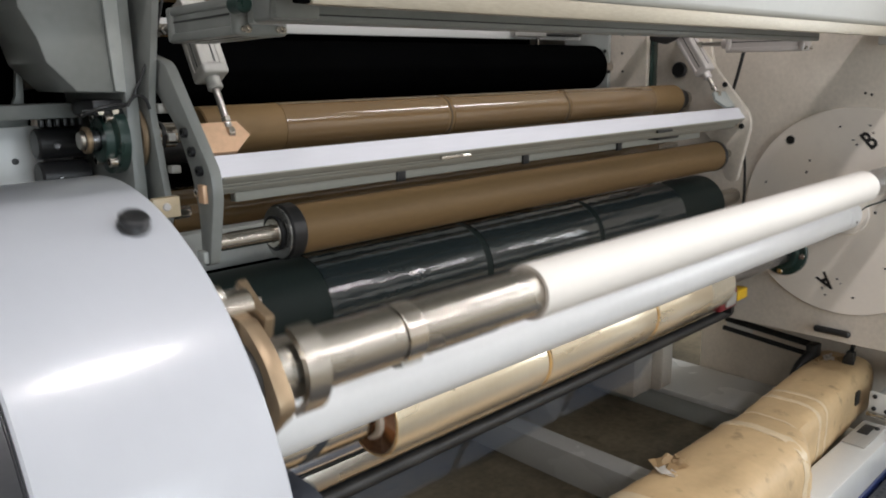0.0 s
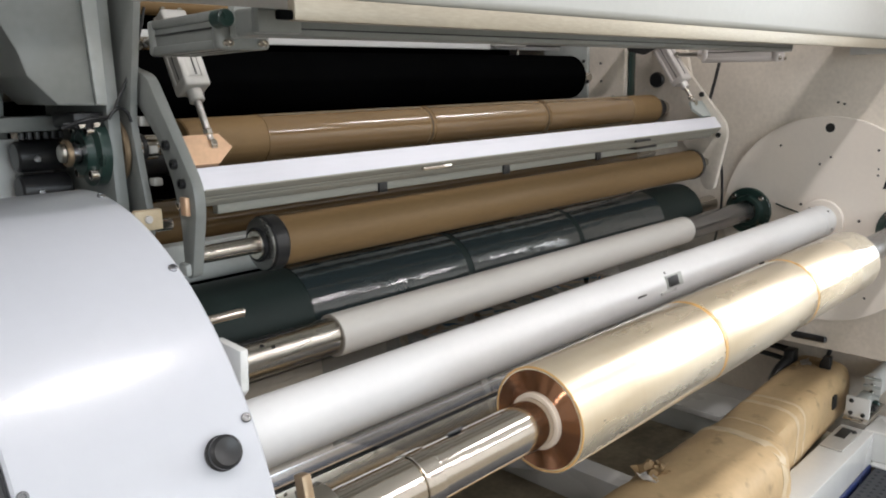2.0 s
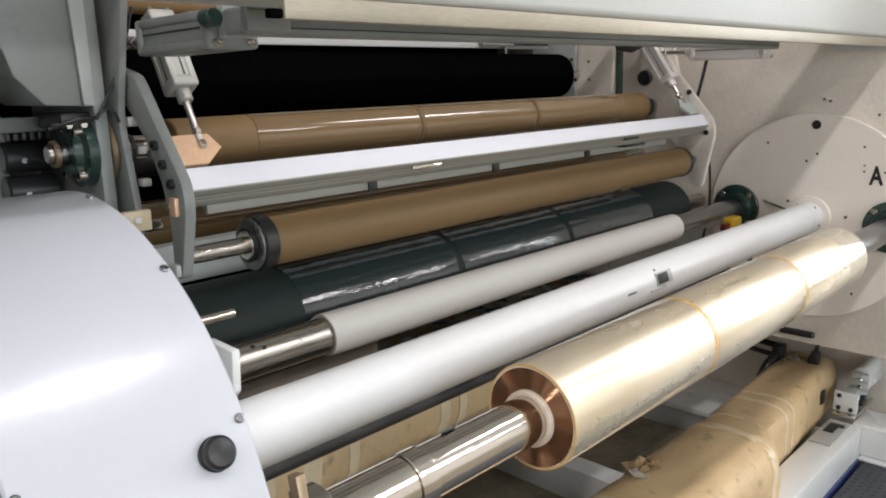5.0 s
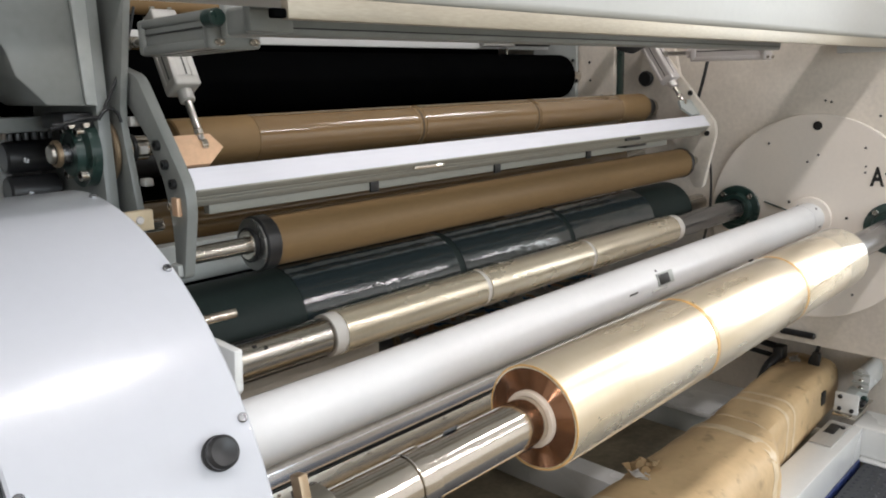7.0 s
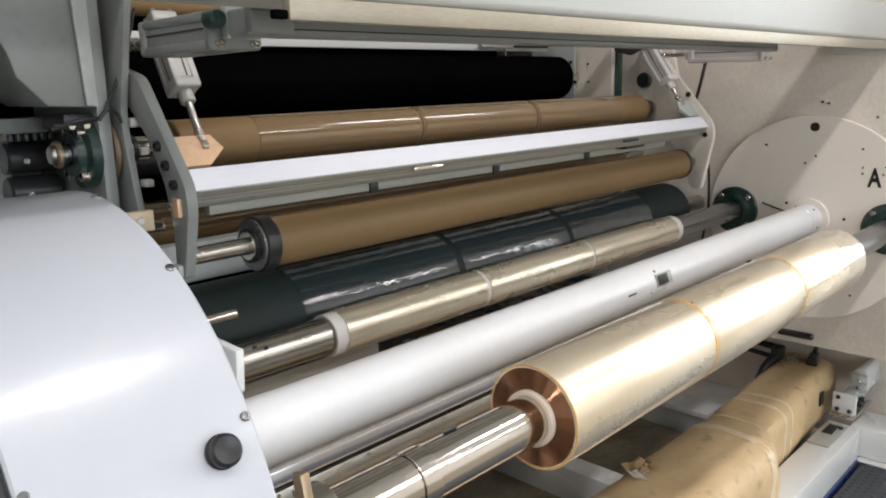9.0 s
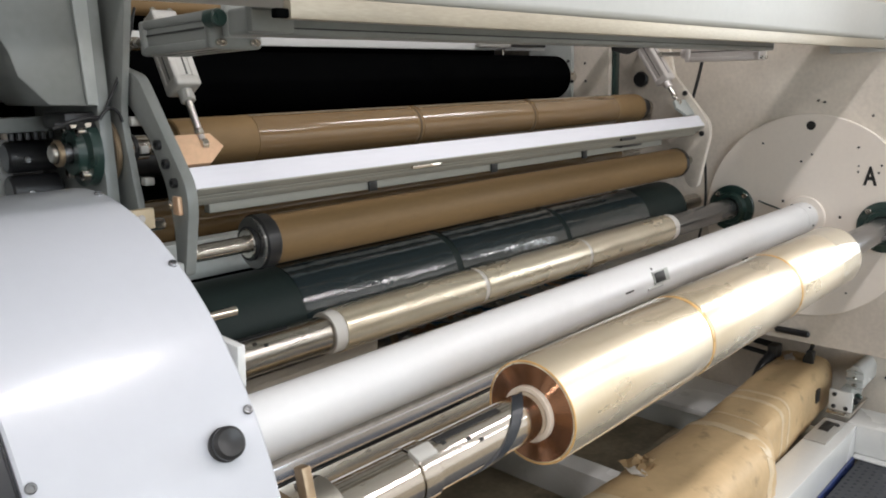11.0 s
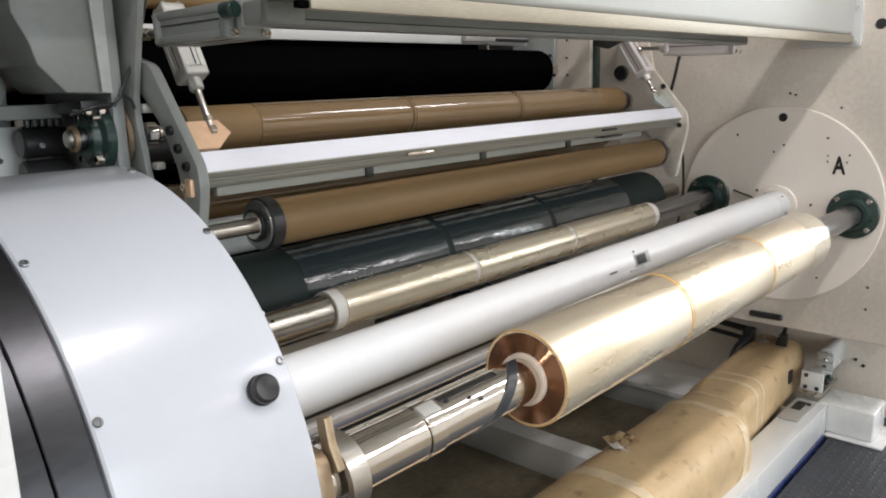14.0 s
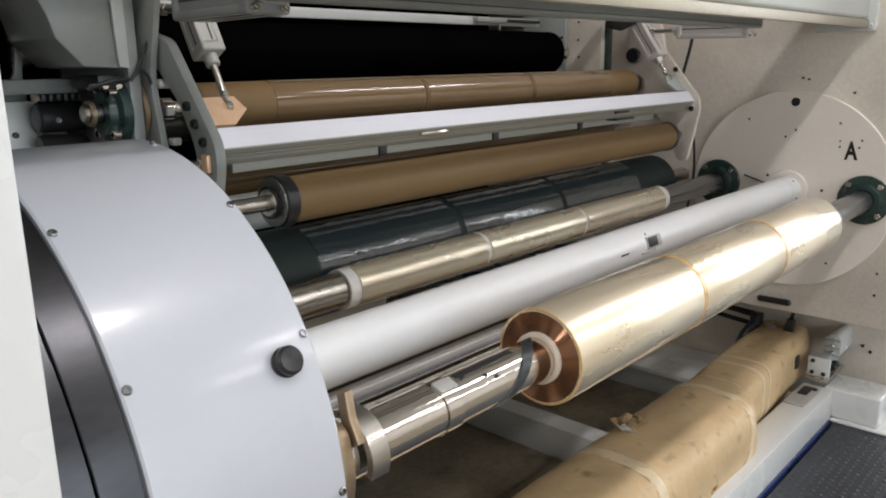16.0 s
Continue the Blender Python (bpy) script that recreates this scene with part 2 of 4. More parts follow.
def lathe(profile, seg=48, closed=False, a0=0.0, a1=360.0):
    """Turns (x, r) points about the x axis."""
    bm = bmesh.new()
    full = abs(a1 - a0) >= 360
    n = seg if full else seg + 1
    rings = []
    for x, r in profile:
        if r < 1e-6:
            rings.append([bm.verts.new((x, 0, 0))])
        else:
            rings.append([bm.verts.new((x, r * math.cos(a), r * math.sin(a))) for a in
                          [radians(a0 + (a1 - a0) * k / seg) for k in range(n)]])
    pairs = list(zip(rings, rings[1:])) + ([(rings[-1], rings[0])] if closed else [])
    for p, q in pairs:
        for k in range(seg):
            j = (k + 1) % n
            if len(p) == 1 and len(q) == 1:
                continue
            if len(p) == 1:
                bm.faces.new((p[0], q[j], q[k]))
            elif len(q) == 1:
                bm.faces.new((p[k], p[j], q[0]))
            else:
                bm.faces.new((p[k], p[j], q[j], q[k]))
    if not full and closed:
        bm.faces.new([r[0] for r in rings])
        bm.faces.new([r[-1] for r in reversed(rings)])
    return bm


def rod(x0, x1, r, b=0.002, seg=32):
    b = min(b, r * 0.45, abs(x1 - x0) * 0.45)
    return lathe([(x0, 0), (x0, r - b), (x0 + b, r), (x1 - b, r), (x1, r - b), (x1, 0)], seg)


def ring(x0, x1, r0, r1, b=0.0015, seg=48):
    return lathe([(x0, r0 + b), (x0, r1 - b), (x0 + b, r1), (x1 - b, r1), (x1, r1 - b), (x1, r0 + b), (x1 - b, r0), (x0 + b, r0)], seg, closed=True)


def moved(bm, m):
    bmesh.ops.transform(bm, matrix=m, verts=bm.verts)
    return bm


def box(x0, x1, y0, y1, z0, z1, b=0.003, seg=2):
    bm = bmesh.new()
    bmesh.ops.create_cube(bm, size=1)
    bmesh.ops.transform(bm, matrix=Matrix.LocRotScale(((x0 + x1) / 2, (y0 + y1) / 2, (z0 + z1) / 2), None, (x1 - x0, y1 - y0, z1 - z0)), verts=bm.verts)
    b = min(b, 0.3 * min(x1 - x0, y1 - y0, z1 - z0))
    if b > 0:
        bmesh.ops.bevel(bm, geom=bm.edges[:], offset=b, segments=seg, profile=0.5, affect="EDGES")
    return bm


def prism(poly, x0, x1, b=0.002):
    """A plate with the outline poly in (y, z), from x0 to x1."""
    bm = bmesh.new()
    lo = [bm.verts.new((x0, y, z)) for y, z in poly]
    hi = [bm.verts.new((x1, y, z)) for y, z in poly]
    bm.faces.new(lo)
    bm.faces.new(hi[::-1])
    for k in range(len(poly)):
        j = (k + 1) % len(poly)
        bm.faces.new((lo[k], hi[k], hi[j], lo[j]))
    bmesh.ops.recalc_face_normals(bm, faces=bm.faces)
    if b > 0:
        bmesh.ops.bevel(bm, geom=bm.edges[:], offset=b, segments=2, profile=0.5, affect="EDGES")
    return bm


def rounded(poly, r=0.02, n=4):
    """Rounds the corners of a (y, z) outline."""
    out = []
    for k, p in enumerate(poly):
        a, c = Vector(poly[k - 1]), Vector(poly[(k + 1) % len(poly)])
        p = Vector(p)
        d = min(r, (a - p).length * 0.45, (c - p).length * 0.45)
        s, e = p + (a - p).normalized() * d, p + (c - p).normalized() * d
        for i in range(n + 1):
            t = i / n
            out.append(tuple(s * (1 - t) ** 2 + p * 2 * t * (1 - t) + e * t * t))
    return out


def merge(*bms):
    out = bms[0]
    for bm in bms[1:]:
        me = bpy.data.meshes.new("tmp")
        bm.to_mesh(me)
        out.from_mesh(me)
        bpy.data.meshes.remove(me)
        bm.free()
    return out


AXIS_Y = pose(0, 0, 0, 0, 0, 90)     # turns the x axis to y
AXIS_Z = pose(0, 0, 0, 0, -90, 0)    # turns the x axis to z


def along(p, q):
    """The pose that lays the x axis from p to q."""
    d = Vector(q) - Vector(p)
    return Matrix.Translation(p) @ d.to_track_quat("X", "Z").to_matrix().to_4x4()


def cable(name, pts, r, mat, parent=None, label="", cat=""):
    cu = bpy.data.curves.new(name, "CURVE")
    cu.dimensions, cu.bevel_depth, cu.bevel_resolution = "3D", r, 3
    sp = cu.splines.new("BEZIER")
    sp.bezier_points.add(len(pts) - 1)
    for bp, p in zip(sp.bezier_points, pts):
        bp.co, bp.handle_left_type, bp.handle_right_type = p, "AUTO", "AUTO"
    tmp = bpy.data.objects.new(name, cu)
    me = bpy.data.meshes.new_from_object(tmp)
    bpy.data.objects.remove(tmp)
    me.materials.clear()
    me.materials.append(M[mat])
    me.polygons.foreach_set("use_smooth", [True] * len(me.polygons))
    ob = new(name, me)
    if parent:
        ob.parent = parent
    return tagged(ob, label, cat)


def bolt(r=0.006, h=0.006):
    """A socket-head screw along -x from the origin."""
    return lathe([(0, r), (-h + 0.001, r), (-h, r - 0.001), (-h, r * 0.55), (-h * 0.45, r * 0.5), (-h * 0.45, 0)], 14)


# ---- structure of the hall ----
fl = part("floor", box(-9, 9, -8, 8, -0.1, 0, 0), "floor", smooth=False)
tagged(fl, "stained brown-grey concrete workshop floor", "floor", kind="structure")
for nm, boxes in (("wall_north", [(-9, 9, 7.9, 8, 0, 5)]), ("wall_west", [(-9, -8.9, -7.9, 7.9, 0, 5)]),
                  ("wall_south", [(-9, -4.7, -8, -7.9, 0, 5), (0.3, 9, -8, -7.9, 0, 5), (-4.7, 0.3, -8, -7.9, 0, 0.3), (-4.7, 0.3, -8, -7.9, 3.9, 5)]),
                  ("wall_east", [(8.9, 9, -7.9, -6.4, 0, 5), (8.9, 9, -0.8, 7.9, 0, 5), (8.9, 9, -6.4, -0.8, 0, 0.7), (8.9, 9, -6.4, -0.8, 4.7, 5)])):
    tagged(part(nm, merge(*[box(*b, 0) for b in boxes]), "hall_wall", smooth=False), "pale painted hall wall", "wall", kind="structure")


def fill_window(name, wide, high, turn):
    """A tall window added round a fill lamp, built in the x z plane about its centre."""
    w = thing(name, (0, 0, 0), "unseen tall hall window with a grey metal frame, added round a fill lamp", "window", kind="structure")
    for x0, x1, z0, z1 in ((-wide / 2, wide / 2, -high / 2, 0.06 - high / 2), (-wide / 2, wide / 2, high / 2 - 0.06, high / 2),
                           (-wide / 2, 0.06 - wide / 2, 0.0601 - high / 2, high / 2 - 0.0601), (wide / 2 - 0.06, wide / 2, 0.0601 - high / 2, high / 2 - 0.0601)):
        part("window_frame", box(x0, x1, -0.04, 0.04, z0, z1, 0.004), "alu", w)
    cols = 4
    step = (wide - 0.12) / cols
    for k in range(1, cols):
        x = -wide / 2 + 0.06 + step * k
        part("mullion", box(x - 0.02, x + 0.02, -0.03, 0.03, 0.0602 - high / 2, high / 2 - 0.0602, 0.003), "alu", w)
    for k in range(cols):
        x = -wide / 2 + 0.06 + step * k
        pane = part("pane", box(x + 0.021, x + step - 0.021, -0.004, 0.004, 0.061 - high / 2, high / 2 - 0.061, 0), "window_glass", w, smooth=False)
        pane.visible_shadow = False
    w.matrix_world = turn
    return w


# frames added where the two daylight fills stand
fill_window("fill_window_1", 5.6, 4.0, pose(8.95, -3.6, 2.7, 0, 0, 90))
fill_window("fill_window_2", 5.0, 3.6, pose(-2.2, -7.95, 2.1))
for lx, ly, long in LAMP_ROWS:
    fix = thing("ceiling_light", (lx, ly, 4.63), "white sheet-metal hall light under the ceiling", "ceiling light", "hall lights")
    part("housing", box(-long / 2 - 0.04, long / 2 + 0.04, -0.15, 0.15, 0.01, 0.09, 0.01), "white", fix)
    for x in (-long / 3, long / 3):
        part("hanger", moved(rod(0.09, 0.37, 0.006, 0.001, 8), Matrix.Translation((x, 0, 0)) @ AXIS_Z), "steel", fix)
tagged(part("ceiling", box(-9, 9, -8, 8, 5, 5.1, 0), "ceiling", smooth=False), "pale hall ceiling", "ceiling", kind="structure")

# ---- the machine's frame ----
CY, CZ = 0.0175, 0.968   # turret axis
SP, SPA = 0.262, radians(2.0)   # radius and angle of the two spindles
LANES = [(-1.945, -1.485), (-1.463, -1.015), (-0.993, -0.540)]   # film lanes along x
ROLL_LANES = [(-1.945, -1.480), (-1.470, -1.010), (-1.000, -0.556)]   # the same lanes wound on the roll

side = thing("side_frame", (0, 0, 0), "cream enamelled machine side frame beside the turret disc", "machine frame", "side frames")
part("side_panel", prism(rounded([(-0.46, 0.50), (-0.46, 2.0), (2.2, 2.0), (2.2, 0.1), (0.70, 0.1), (0.70, 0.50)], 0.03), 0.012, 0.09), "wall", side)
part("recess_back", box(0.38, 0.42, -0.46, 0.72, 0.02, 0.52, 0.004), "wall", side)
part("recess_roof", box(0.0905, 0.42, -0.46, 0.72, 0.5205, 0.54, 0.003), "wall", side)
part("back_post", box(-0.13, 0.011, 0.75, 0.96, 0.1, 1.718), "wall", side)
part("slot_cover", box(-0.11, -0.06, 0.737, 0.747, 1.0, 1.70, 0.002), "green_iron", side)
part("slot_cover", box(-0.09, -0.07, 0.70, 0.715, 1.1, 1.62, 0.002), "dark", side)
part("bearing_plate", box(-0.16, -0.14, 0.905, 1.12, 1.30, 1.715, 0.004), "grey_paint", side)
part("inner_plate", prism(rounded([(0.47, 1.62), (0.66, 1.62), (0.66, 1.20), (0.42, 1.20), (0.42, 1.42)], 0.02), -0.20, -0.18), "wall", side)
for y, z in ((0.86, 1.60), (0.86, 1.53), (0.855, 1.46), (0.80, 1.40), (0.92, 1.57)):
    part("post_screw", moved(bolt(0.005, 0.003), Matrix.Translation((-0.13, y, z))), "dark", side)
for y, z in ((0.92, 1.54), (0.92, 1.38), (0.90, 1.46)):
    part("plate_screw", moved(bolt(0.007, 0.004), Matrix.Translation((-0.16, y, z))), "dark", side)
for y, z in ((-0.31, 0.62), (-0.02, 1.37), (0.0, 1.375), (-0.175, 1.325), (-0.31, 0.70), (0.395, 1.262)):
    part("panel_screw", moved(bolt(0.0042, 0.003), Matrix.Translation((0.012, y, z))), "dark", side)
for y, z in ((-0.21, 0.30), (-0.24, 0.28), (-0.12, 0.33)):
    part("panel_screw", moved(bolt(0.007, 0.004), Matrix.Translation((0.38, y, z))), "dark", side)
part("knock_out", moved(rod(0.009, 0.0119, 0.017), Matrix.Translation((0, -0.275, 1.60))), "dark", side)

left_frame = thing("side_frame", (0, 0, 0), "cream enamelled machine side frame beside the turret drum", "machine frame", "side frames")
part("side_panel", box(-3.2, -2.766, -0.40, 2.2, 0.0, 1.9, 0.004), "white", left_frame)
part("bearing_ring", moved(ring(-2.765, -2.7220, 0.20, 0.3825, 0.001, 160), Matrix.Translation((0, CY, CZ))), "dark_drum", left_frame)
part("bearing_ring", moved(ring(-2.7205, -2.6828, 0.20, 0.3835, 0.001, 160), Matrix.Translation((0, CY, CZ))), "dark_drum", left_frame)

# unseen covers added to block the lamps and blacken the depth behind the rollers
hood = thing("shade_hood", (0, 0, 0), "unseen covers added to keep the depth behind the rollers dark", "machine cover")
part("shade_top", box(-2.76, 0.01, 1.03, 2.2, 1.72, 1.75, 0.003), "grey_paint", hood)
part("shade_drive_side", box(-2.76, -2.24, 0.30, 1.029, 1.72, 1.75, 0.003), "grey_paint", hood)
part("shade_back", box(-2.76, 0.01, 1.45, 1.48, 0.75, 1.72, 0.003), "rubber_and_shade_black", hood)
part("shade_under", box(-2.76, 0.01, 1.05, 1.45, 0.75, 0.78, 0.003), "rubber_and_shade_black", hood)

beam = thing("cross_beam", (0, 0, 0), "white enamelled square cross beam above the rollers", "beam")
part("beam_body", box(-2.9, -0.015, -0.2, -0.05, 1.566, 1.682, 0.014, 4), "beam_white", beam)
part("edge_strip", box(-2.318, -0.02, -0.2025, -0.188, 1.540, 1.5655, 0.002), "strip_metal", beam, "worn beige metal edge strip")
part("strip_end", box(-2.336, -2.3185, -0.201, -0.19, 1.541, 1.551, 0.002), "rubber_and_shade_black", beam, "black plastic end stop")
part("end_flange", box(-0.014, 0.011, -0.222, -0.03, 1.530, 1.68, 0.003), "white", beam)
for y, z in ((-0.207, 1.545), (-0.207, 1.655)):
    part("flange_screw", moved(bolt(0.009, 0.006), Matrix.Translation((-0.014, y, z))), "white", beam)
rail = thing("guide_rail", (0, 0, 0), "grey aluminium guide rail under the cross beam", "rail")
part("rail_body", box(-2.23, -0.36, 0.02, 0.075, 1.539, 1.577, 0.006, 3), "guard_grey", rail)
part("rail_slot", box(-2.22, -0.37, 0.0175, 0.022, 1.548, 1.550, 0.0005), "dark", rail)
part("mount_block", box(-2.215, -2.16, 0.098, 0.115, 1.540, 1.60, 0.004), "grey_paint", rail)
part("rail_bracket", box(-2.236, -2.165, 0.002, 0.0195, 1.541, 1.60, 0.004), "guard_grey", rail)
part("mount_disc", moved(rod(-0.012, 0.012, 0.042), Matrix.Translation((-2.20, -0.02, 1.583)) @ AXIS_Z), "green_iron", rail)
strip = thing("guard_strip", (0, 0, 0), "pale sheet metal guard strip above the black roller", "guard")
part("strip_body", box(-2.2, -0.215, 1.0, 1.02, 1.583, 1.614, 0.002), "white", strip)
part("latch", box(-0.64, -0.46, 0.975, 0.999, 1.592, 1.612, 0.003), "alu", strip)
part("latch_rod", moved(rod(-0.46, -0.235, 0.007), Matrix.Translation((0, 0.985, 1.602))), "dark", strip)
part("latch_pin", moved(rod(-0.02, 0.012, 0.006), Matrix.Translation((-0.50, 0.985, 1.575)) @ AXIS_Z), "chrome", strip)


def roller(name, at, x0, x1, r, mat, shaft_r, sx0, sx1, label, shaft="steel", seg=72):
    th = thing(name, at, label, "roller", "winder rollers")
    part("roller_body", rod(x0, x1, r, 0.003, seg), mat, th)
    part("shaft", rod(sx0, x0 + 0.01, shaft_r), shaft, th)
    part("shaft", rod(x1 - 0.01, sx1, shaft_r), shaft, th)
    return th


black_roller = roller("rubber_roller", (0, 0.93, 1.478), -2.26, -0.245, 0.083, "rubber_and_shade_black", 0.03, -2.30, -0.05, "large matt black rubber roller at the back")
upper = roller("guide_roller", (0, 0.50, 1.362), -2.12, -0.36, 0.050, "brown", 0.016, -2.34, -0.18, "brown rubber guide roller carrying clear film lanes")
for x0, x1 in LANES:
    part("film_lane", lathe([(x0, 0.0502), (x0, 0.0512), (x1, 0.0512), (x1, 0.0502)], 72, closed=True), "brown_film", upper, "glossy clear film over brown rubber")
# narrow darker ring in each gap between lanes
for (_, x0), (x1, _) in zip(LANES, LANES[1:]):
    part("lane_seam", ring((x0 + x1) / 2 - 0.003, (x0 + x1) / 2 + 0.003, 0.0498, 0.0508, 0.0002, 72), "seam", upper, "dark seam between film lanes")
part("bearing", ring(-0.34, -0.30, 0.016, 0.034, 0.003), "black", upper)
part("bearing", ring(-0.30, -0.27, 0.016, 0.028, 0.003), "steel", upper)
lower = roller("lay_on_roller", (0, 0.338, 1.176), -2.02, -0.36, 0.049, "brown", 0.016, -2.2, -0.235, "brown rubber lay-on roller with black end caps")
part("end_cap", ring(-2.05, -2.018, 0.030, 0.0535, 0.003), "black", lower, "shiny black end cap")
part("cap_face", ring(-2.0545, -2.0505, 0.0305, 0.0500, 0.001), "cap_face", lower, "turned grey steel face of the end cap")
part("bearing", ring(-2.066, -2.03, 0.016, 0.029, 0.002), "chrome", lower)
part("bearing_seal", ring(-2.064, -2.056, 0.0292, 0.0335, 0.001), "black", lower)
part("end_cap", ring(-0.362, -0.345, 0.02, 0.051, 0.002), "black", lower, "shiny black end cap")
contact = roller("contact_roller", (0, 0.43, 0.99), -2.35, -0.27, 0.105, "green_rubber", 0.03, -2.45, 0.0, "dark green rubber contact roller carrying clear film lanes")
for x0, x1 in LANES:
    part("film_lane", lathe([(x0, 0.1052), (x0, 0.1066), (x1, 0.1066), (x1, 0.1052)], 96, closed=True), "film_roll", contact, "wrinkled glossy clear film")
idler = roller("idler_roller", (0, 1.12, 1.28), -2.25, -0.15, 0.045, "dark", 0.016, -2.3, -0.05, "dark steel idler roller behind the brown roller")
for y, z in ((0.62, 1.70), (0.66, 1.64)):
    roller("upper_idler", (0, y, z), -2.20, -0.2, 0.022, "brown", 0.010, -2.26, -0.1, "thin brown idler roller high above the guide roller")

# ---- left gear side ----
gear = thing("drive_side", (0, 0, 0), "grey drive-side plate with a green flange bearing and guard", "machine drive")
part("side_plate", prism(rounded([(0.445, 1.718), (0.445, 1.20), (0.50, 1.05), (0.75, 1.05), (0.75, 1.718)], 0.02), -2.272, -2.250), "guard_grey", gear)
part("inner_plate", prism(rounded([(0.40, 1.66), (0.37, 1.64), (0.44, 1.42), (0.40, 1.22), (0.50, 1.12), (0.56, 1.66)], 0.03), -2.235, -2.222), "guard_grey", gear)
SWAP = Matrix(((0, 1, 0, 0), (1, 0, 0, 0), (0, 0, 1, 0), (0, 0, 0, 1)))   # swaps x and y
part("guard_box", moved(prism([(-2.2735, 1.442), (-2.350, 1.446), (-2.393, 1.494), (-2.402, 1.53), (-2.425, 1.58), (-2.425, 1.718), (-2.2735, 1.718)], 0.447, 0.66, 0.004), SWAP), "guard_grey", gear, "grey painted sheet guard")
# paler grey on the fold puts the light it catches into the colour
part("lit_guard_fold", moved(prism([(-2.2715, 1.443), (-2.290, 1.446), (-2.300, 1.718), (-2.2715, 1.718)], 0.438, 0.4465, 0.001), SWAP), "grey_paint", gear)
BR = Matrix.Translation((-2.272, 0.50, 1.362))
part("flange_bearing", moved(lathe([(0, 0.02), (0, 0.062), (-0.018, 0.062), (-0.022, 0.045), (-0.035, 0.040), (-0.035, 0.02)], 40, closed=True), BR), "green_iron", gear, "dark green cast flange bearing")
for a in (50, 130, 230, 310):
    part("bearing_bolt", moved(bolt(0.010, 0.014), BR @ Matrix.Translation((-0.018, 0.050 * math.cos(radians(a)), 0.050 * math.sin(radians(a))))), "chrome", gear)
part("shaft_end", moved(rod(-0.062, -0.03, 0.017), BR), "dark_ring", gear)
part("lock_ring", moved(ring(-0.060, -0.050, 0.0172, 0.024, 0.002, 32), BR), "bronze", gear)
part("bearing_lug", box(-2.325, -2.2735, 0.455, 0.56, 1.405, 1.432, 0.004), "black", gear)
for x in (-2.315, -2.290):
    part("lug_bolt", moved(rod(0, 0.008, 0.007, 0.0015, 6), Matrix.Translation((x, 0.455, 1.412)) @ pose(0, 0, 0, 0, 0, -90)), "chrome", gear)
for z in (1.352, 1.290):
    part("coupling", moved(rod(-2.375, -2.285, 0.029, 0.004), Matrix.Translation((0, 0.63, z))), "black", gear, "dull black coupling")
    part("coupling_screw", moved(bolt(0.006, 0.004), Matrix.Translation((-2.345, 0.6005, z - 0.004)) @ pose(0, 0, 0, 0, 0, 90)), "dark_ring", gear)
for k in range(6):
    part("rack_tooth", box(-2.372 + 0.0135 * k, -2.365 + 0.0135 * k, 0.592, 0.606, 1.384, 1.3975, 0.001), "dark", gear)
part("drive_roller", moved(rod(-2.75, -2.40, 0.03, 0.004), Matrix.Translation((0, 0.80, 1.475))), "steel", gear)
part("tie_bar", box(-2.75, -2.30, 0.60, 0.66, 1.398, 1.425, 0.003), "guard_grey", gear)
part("gear_wheel", moved(lathe([(-2.47, 0.03), (-2.47, 0.105), (-2.45, 0.11), (-2.44, 0.105), (-2.44, 0.03)], 48, closed=True), Matrix.Translation((0, 0.86, 1.50))), "black", gear)
part("guide_plate", moved(prism([(-2.421, 1.565), (-2.364, 1.563), (-2.353, 1.538), (-2.363, 1.428), (-2.359, 1.401), (-2.362, 1.375), (-2.446, 1.38), (-2.441, 1.416), (-2.386, 1.419), (-2.376, 1.439), (-2.365, 1.522), (-2.374, 1.54), (-2.424, 1.542)], 0.70, 0.715, 0.001), SWAP), "guard_grey", gear)
part("end_plate", box(-2.451, -2.348, 0.68, 0.695, 1.219, 1.383, 0.003), "white", gear)
part("end_block", box(-2.362, -2.348, 0.66, 0.6795, 1.383, 1.409, 0.002), "core_ring", gear)
part("plate_bolt", moved(bolt(0.006, 0.005), Matrix.Translation((-2.398, 0.68, 1.319)) @ pose(0, 0, 0, 0, 0, 90)), "dark", gear)
part("copper_ring", moved(ring(-2.248, -2.237, 0.025, 0.06, 0.003, 40), Matrix.Translation((0, 0.50, 1.362))), "bronze", gear, "bronze thrust ring")
part("spacer", moved(rod(-2.2215, -2.165, 0.023, 0.003), Matrix.Translation((0, 0.50, 1.362))), "chrome", gear, "bright steel shaft collar")
part("spacer_ring", moved(ring(-2.198, -2.190, 0.0232, 0.0255, 0.001, 40), Matrix.Translation((0, 0.50, 1.362))), "dark", gear)
part("spacer_key", box(-2.19, -2.175, 0.470, 0.4785, 1.352, 1.366, 0.001), "white", gear)
part("stop_block", box(-2.221, -2.185, 0.43, 0.45, 1.405, 1.422, 0.003), "alu", gear)
part("stop_block", box(-2.221, -2.203, 0.40, 0.42, 1.300, 1.314, 0.003), "alu", gear)
part("lock_screw", moved(rod(-2.24, -2.21, 0.011), Matrix.Translation((0, 0.37, 1.235))), "chrome", gear)
part("catch_plate", box(-2.285, -2.236, 0.345, 0.36, 1.232, 1.268, 0.003), "tape", gear, "beige catch plate")
part("catch_screw", moved(rod(0, 0.005, 0.007, 0.0015, 20), Matrix.Translation((-2.262, 0.345, 1.252)) @ pose(0, 0, 0, 0, 0, -90)), "pale_alu", gear)
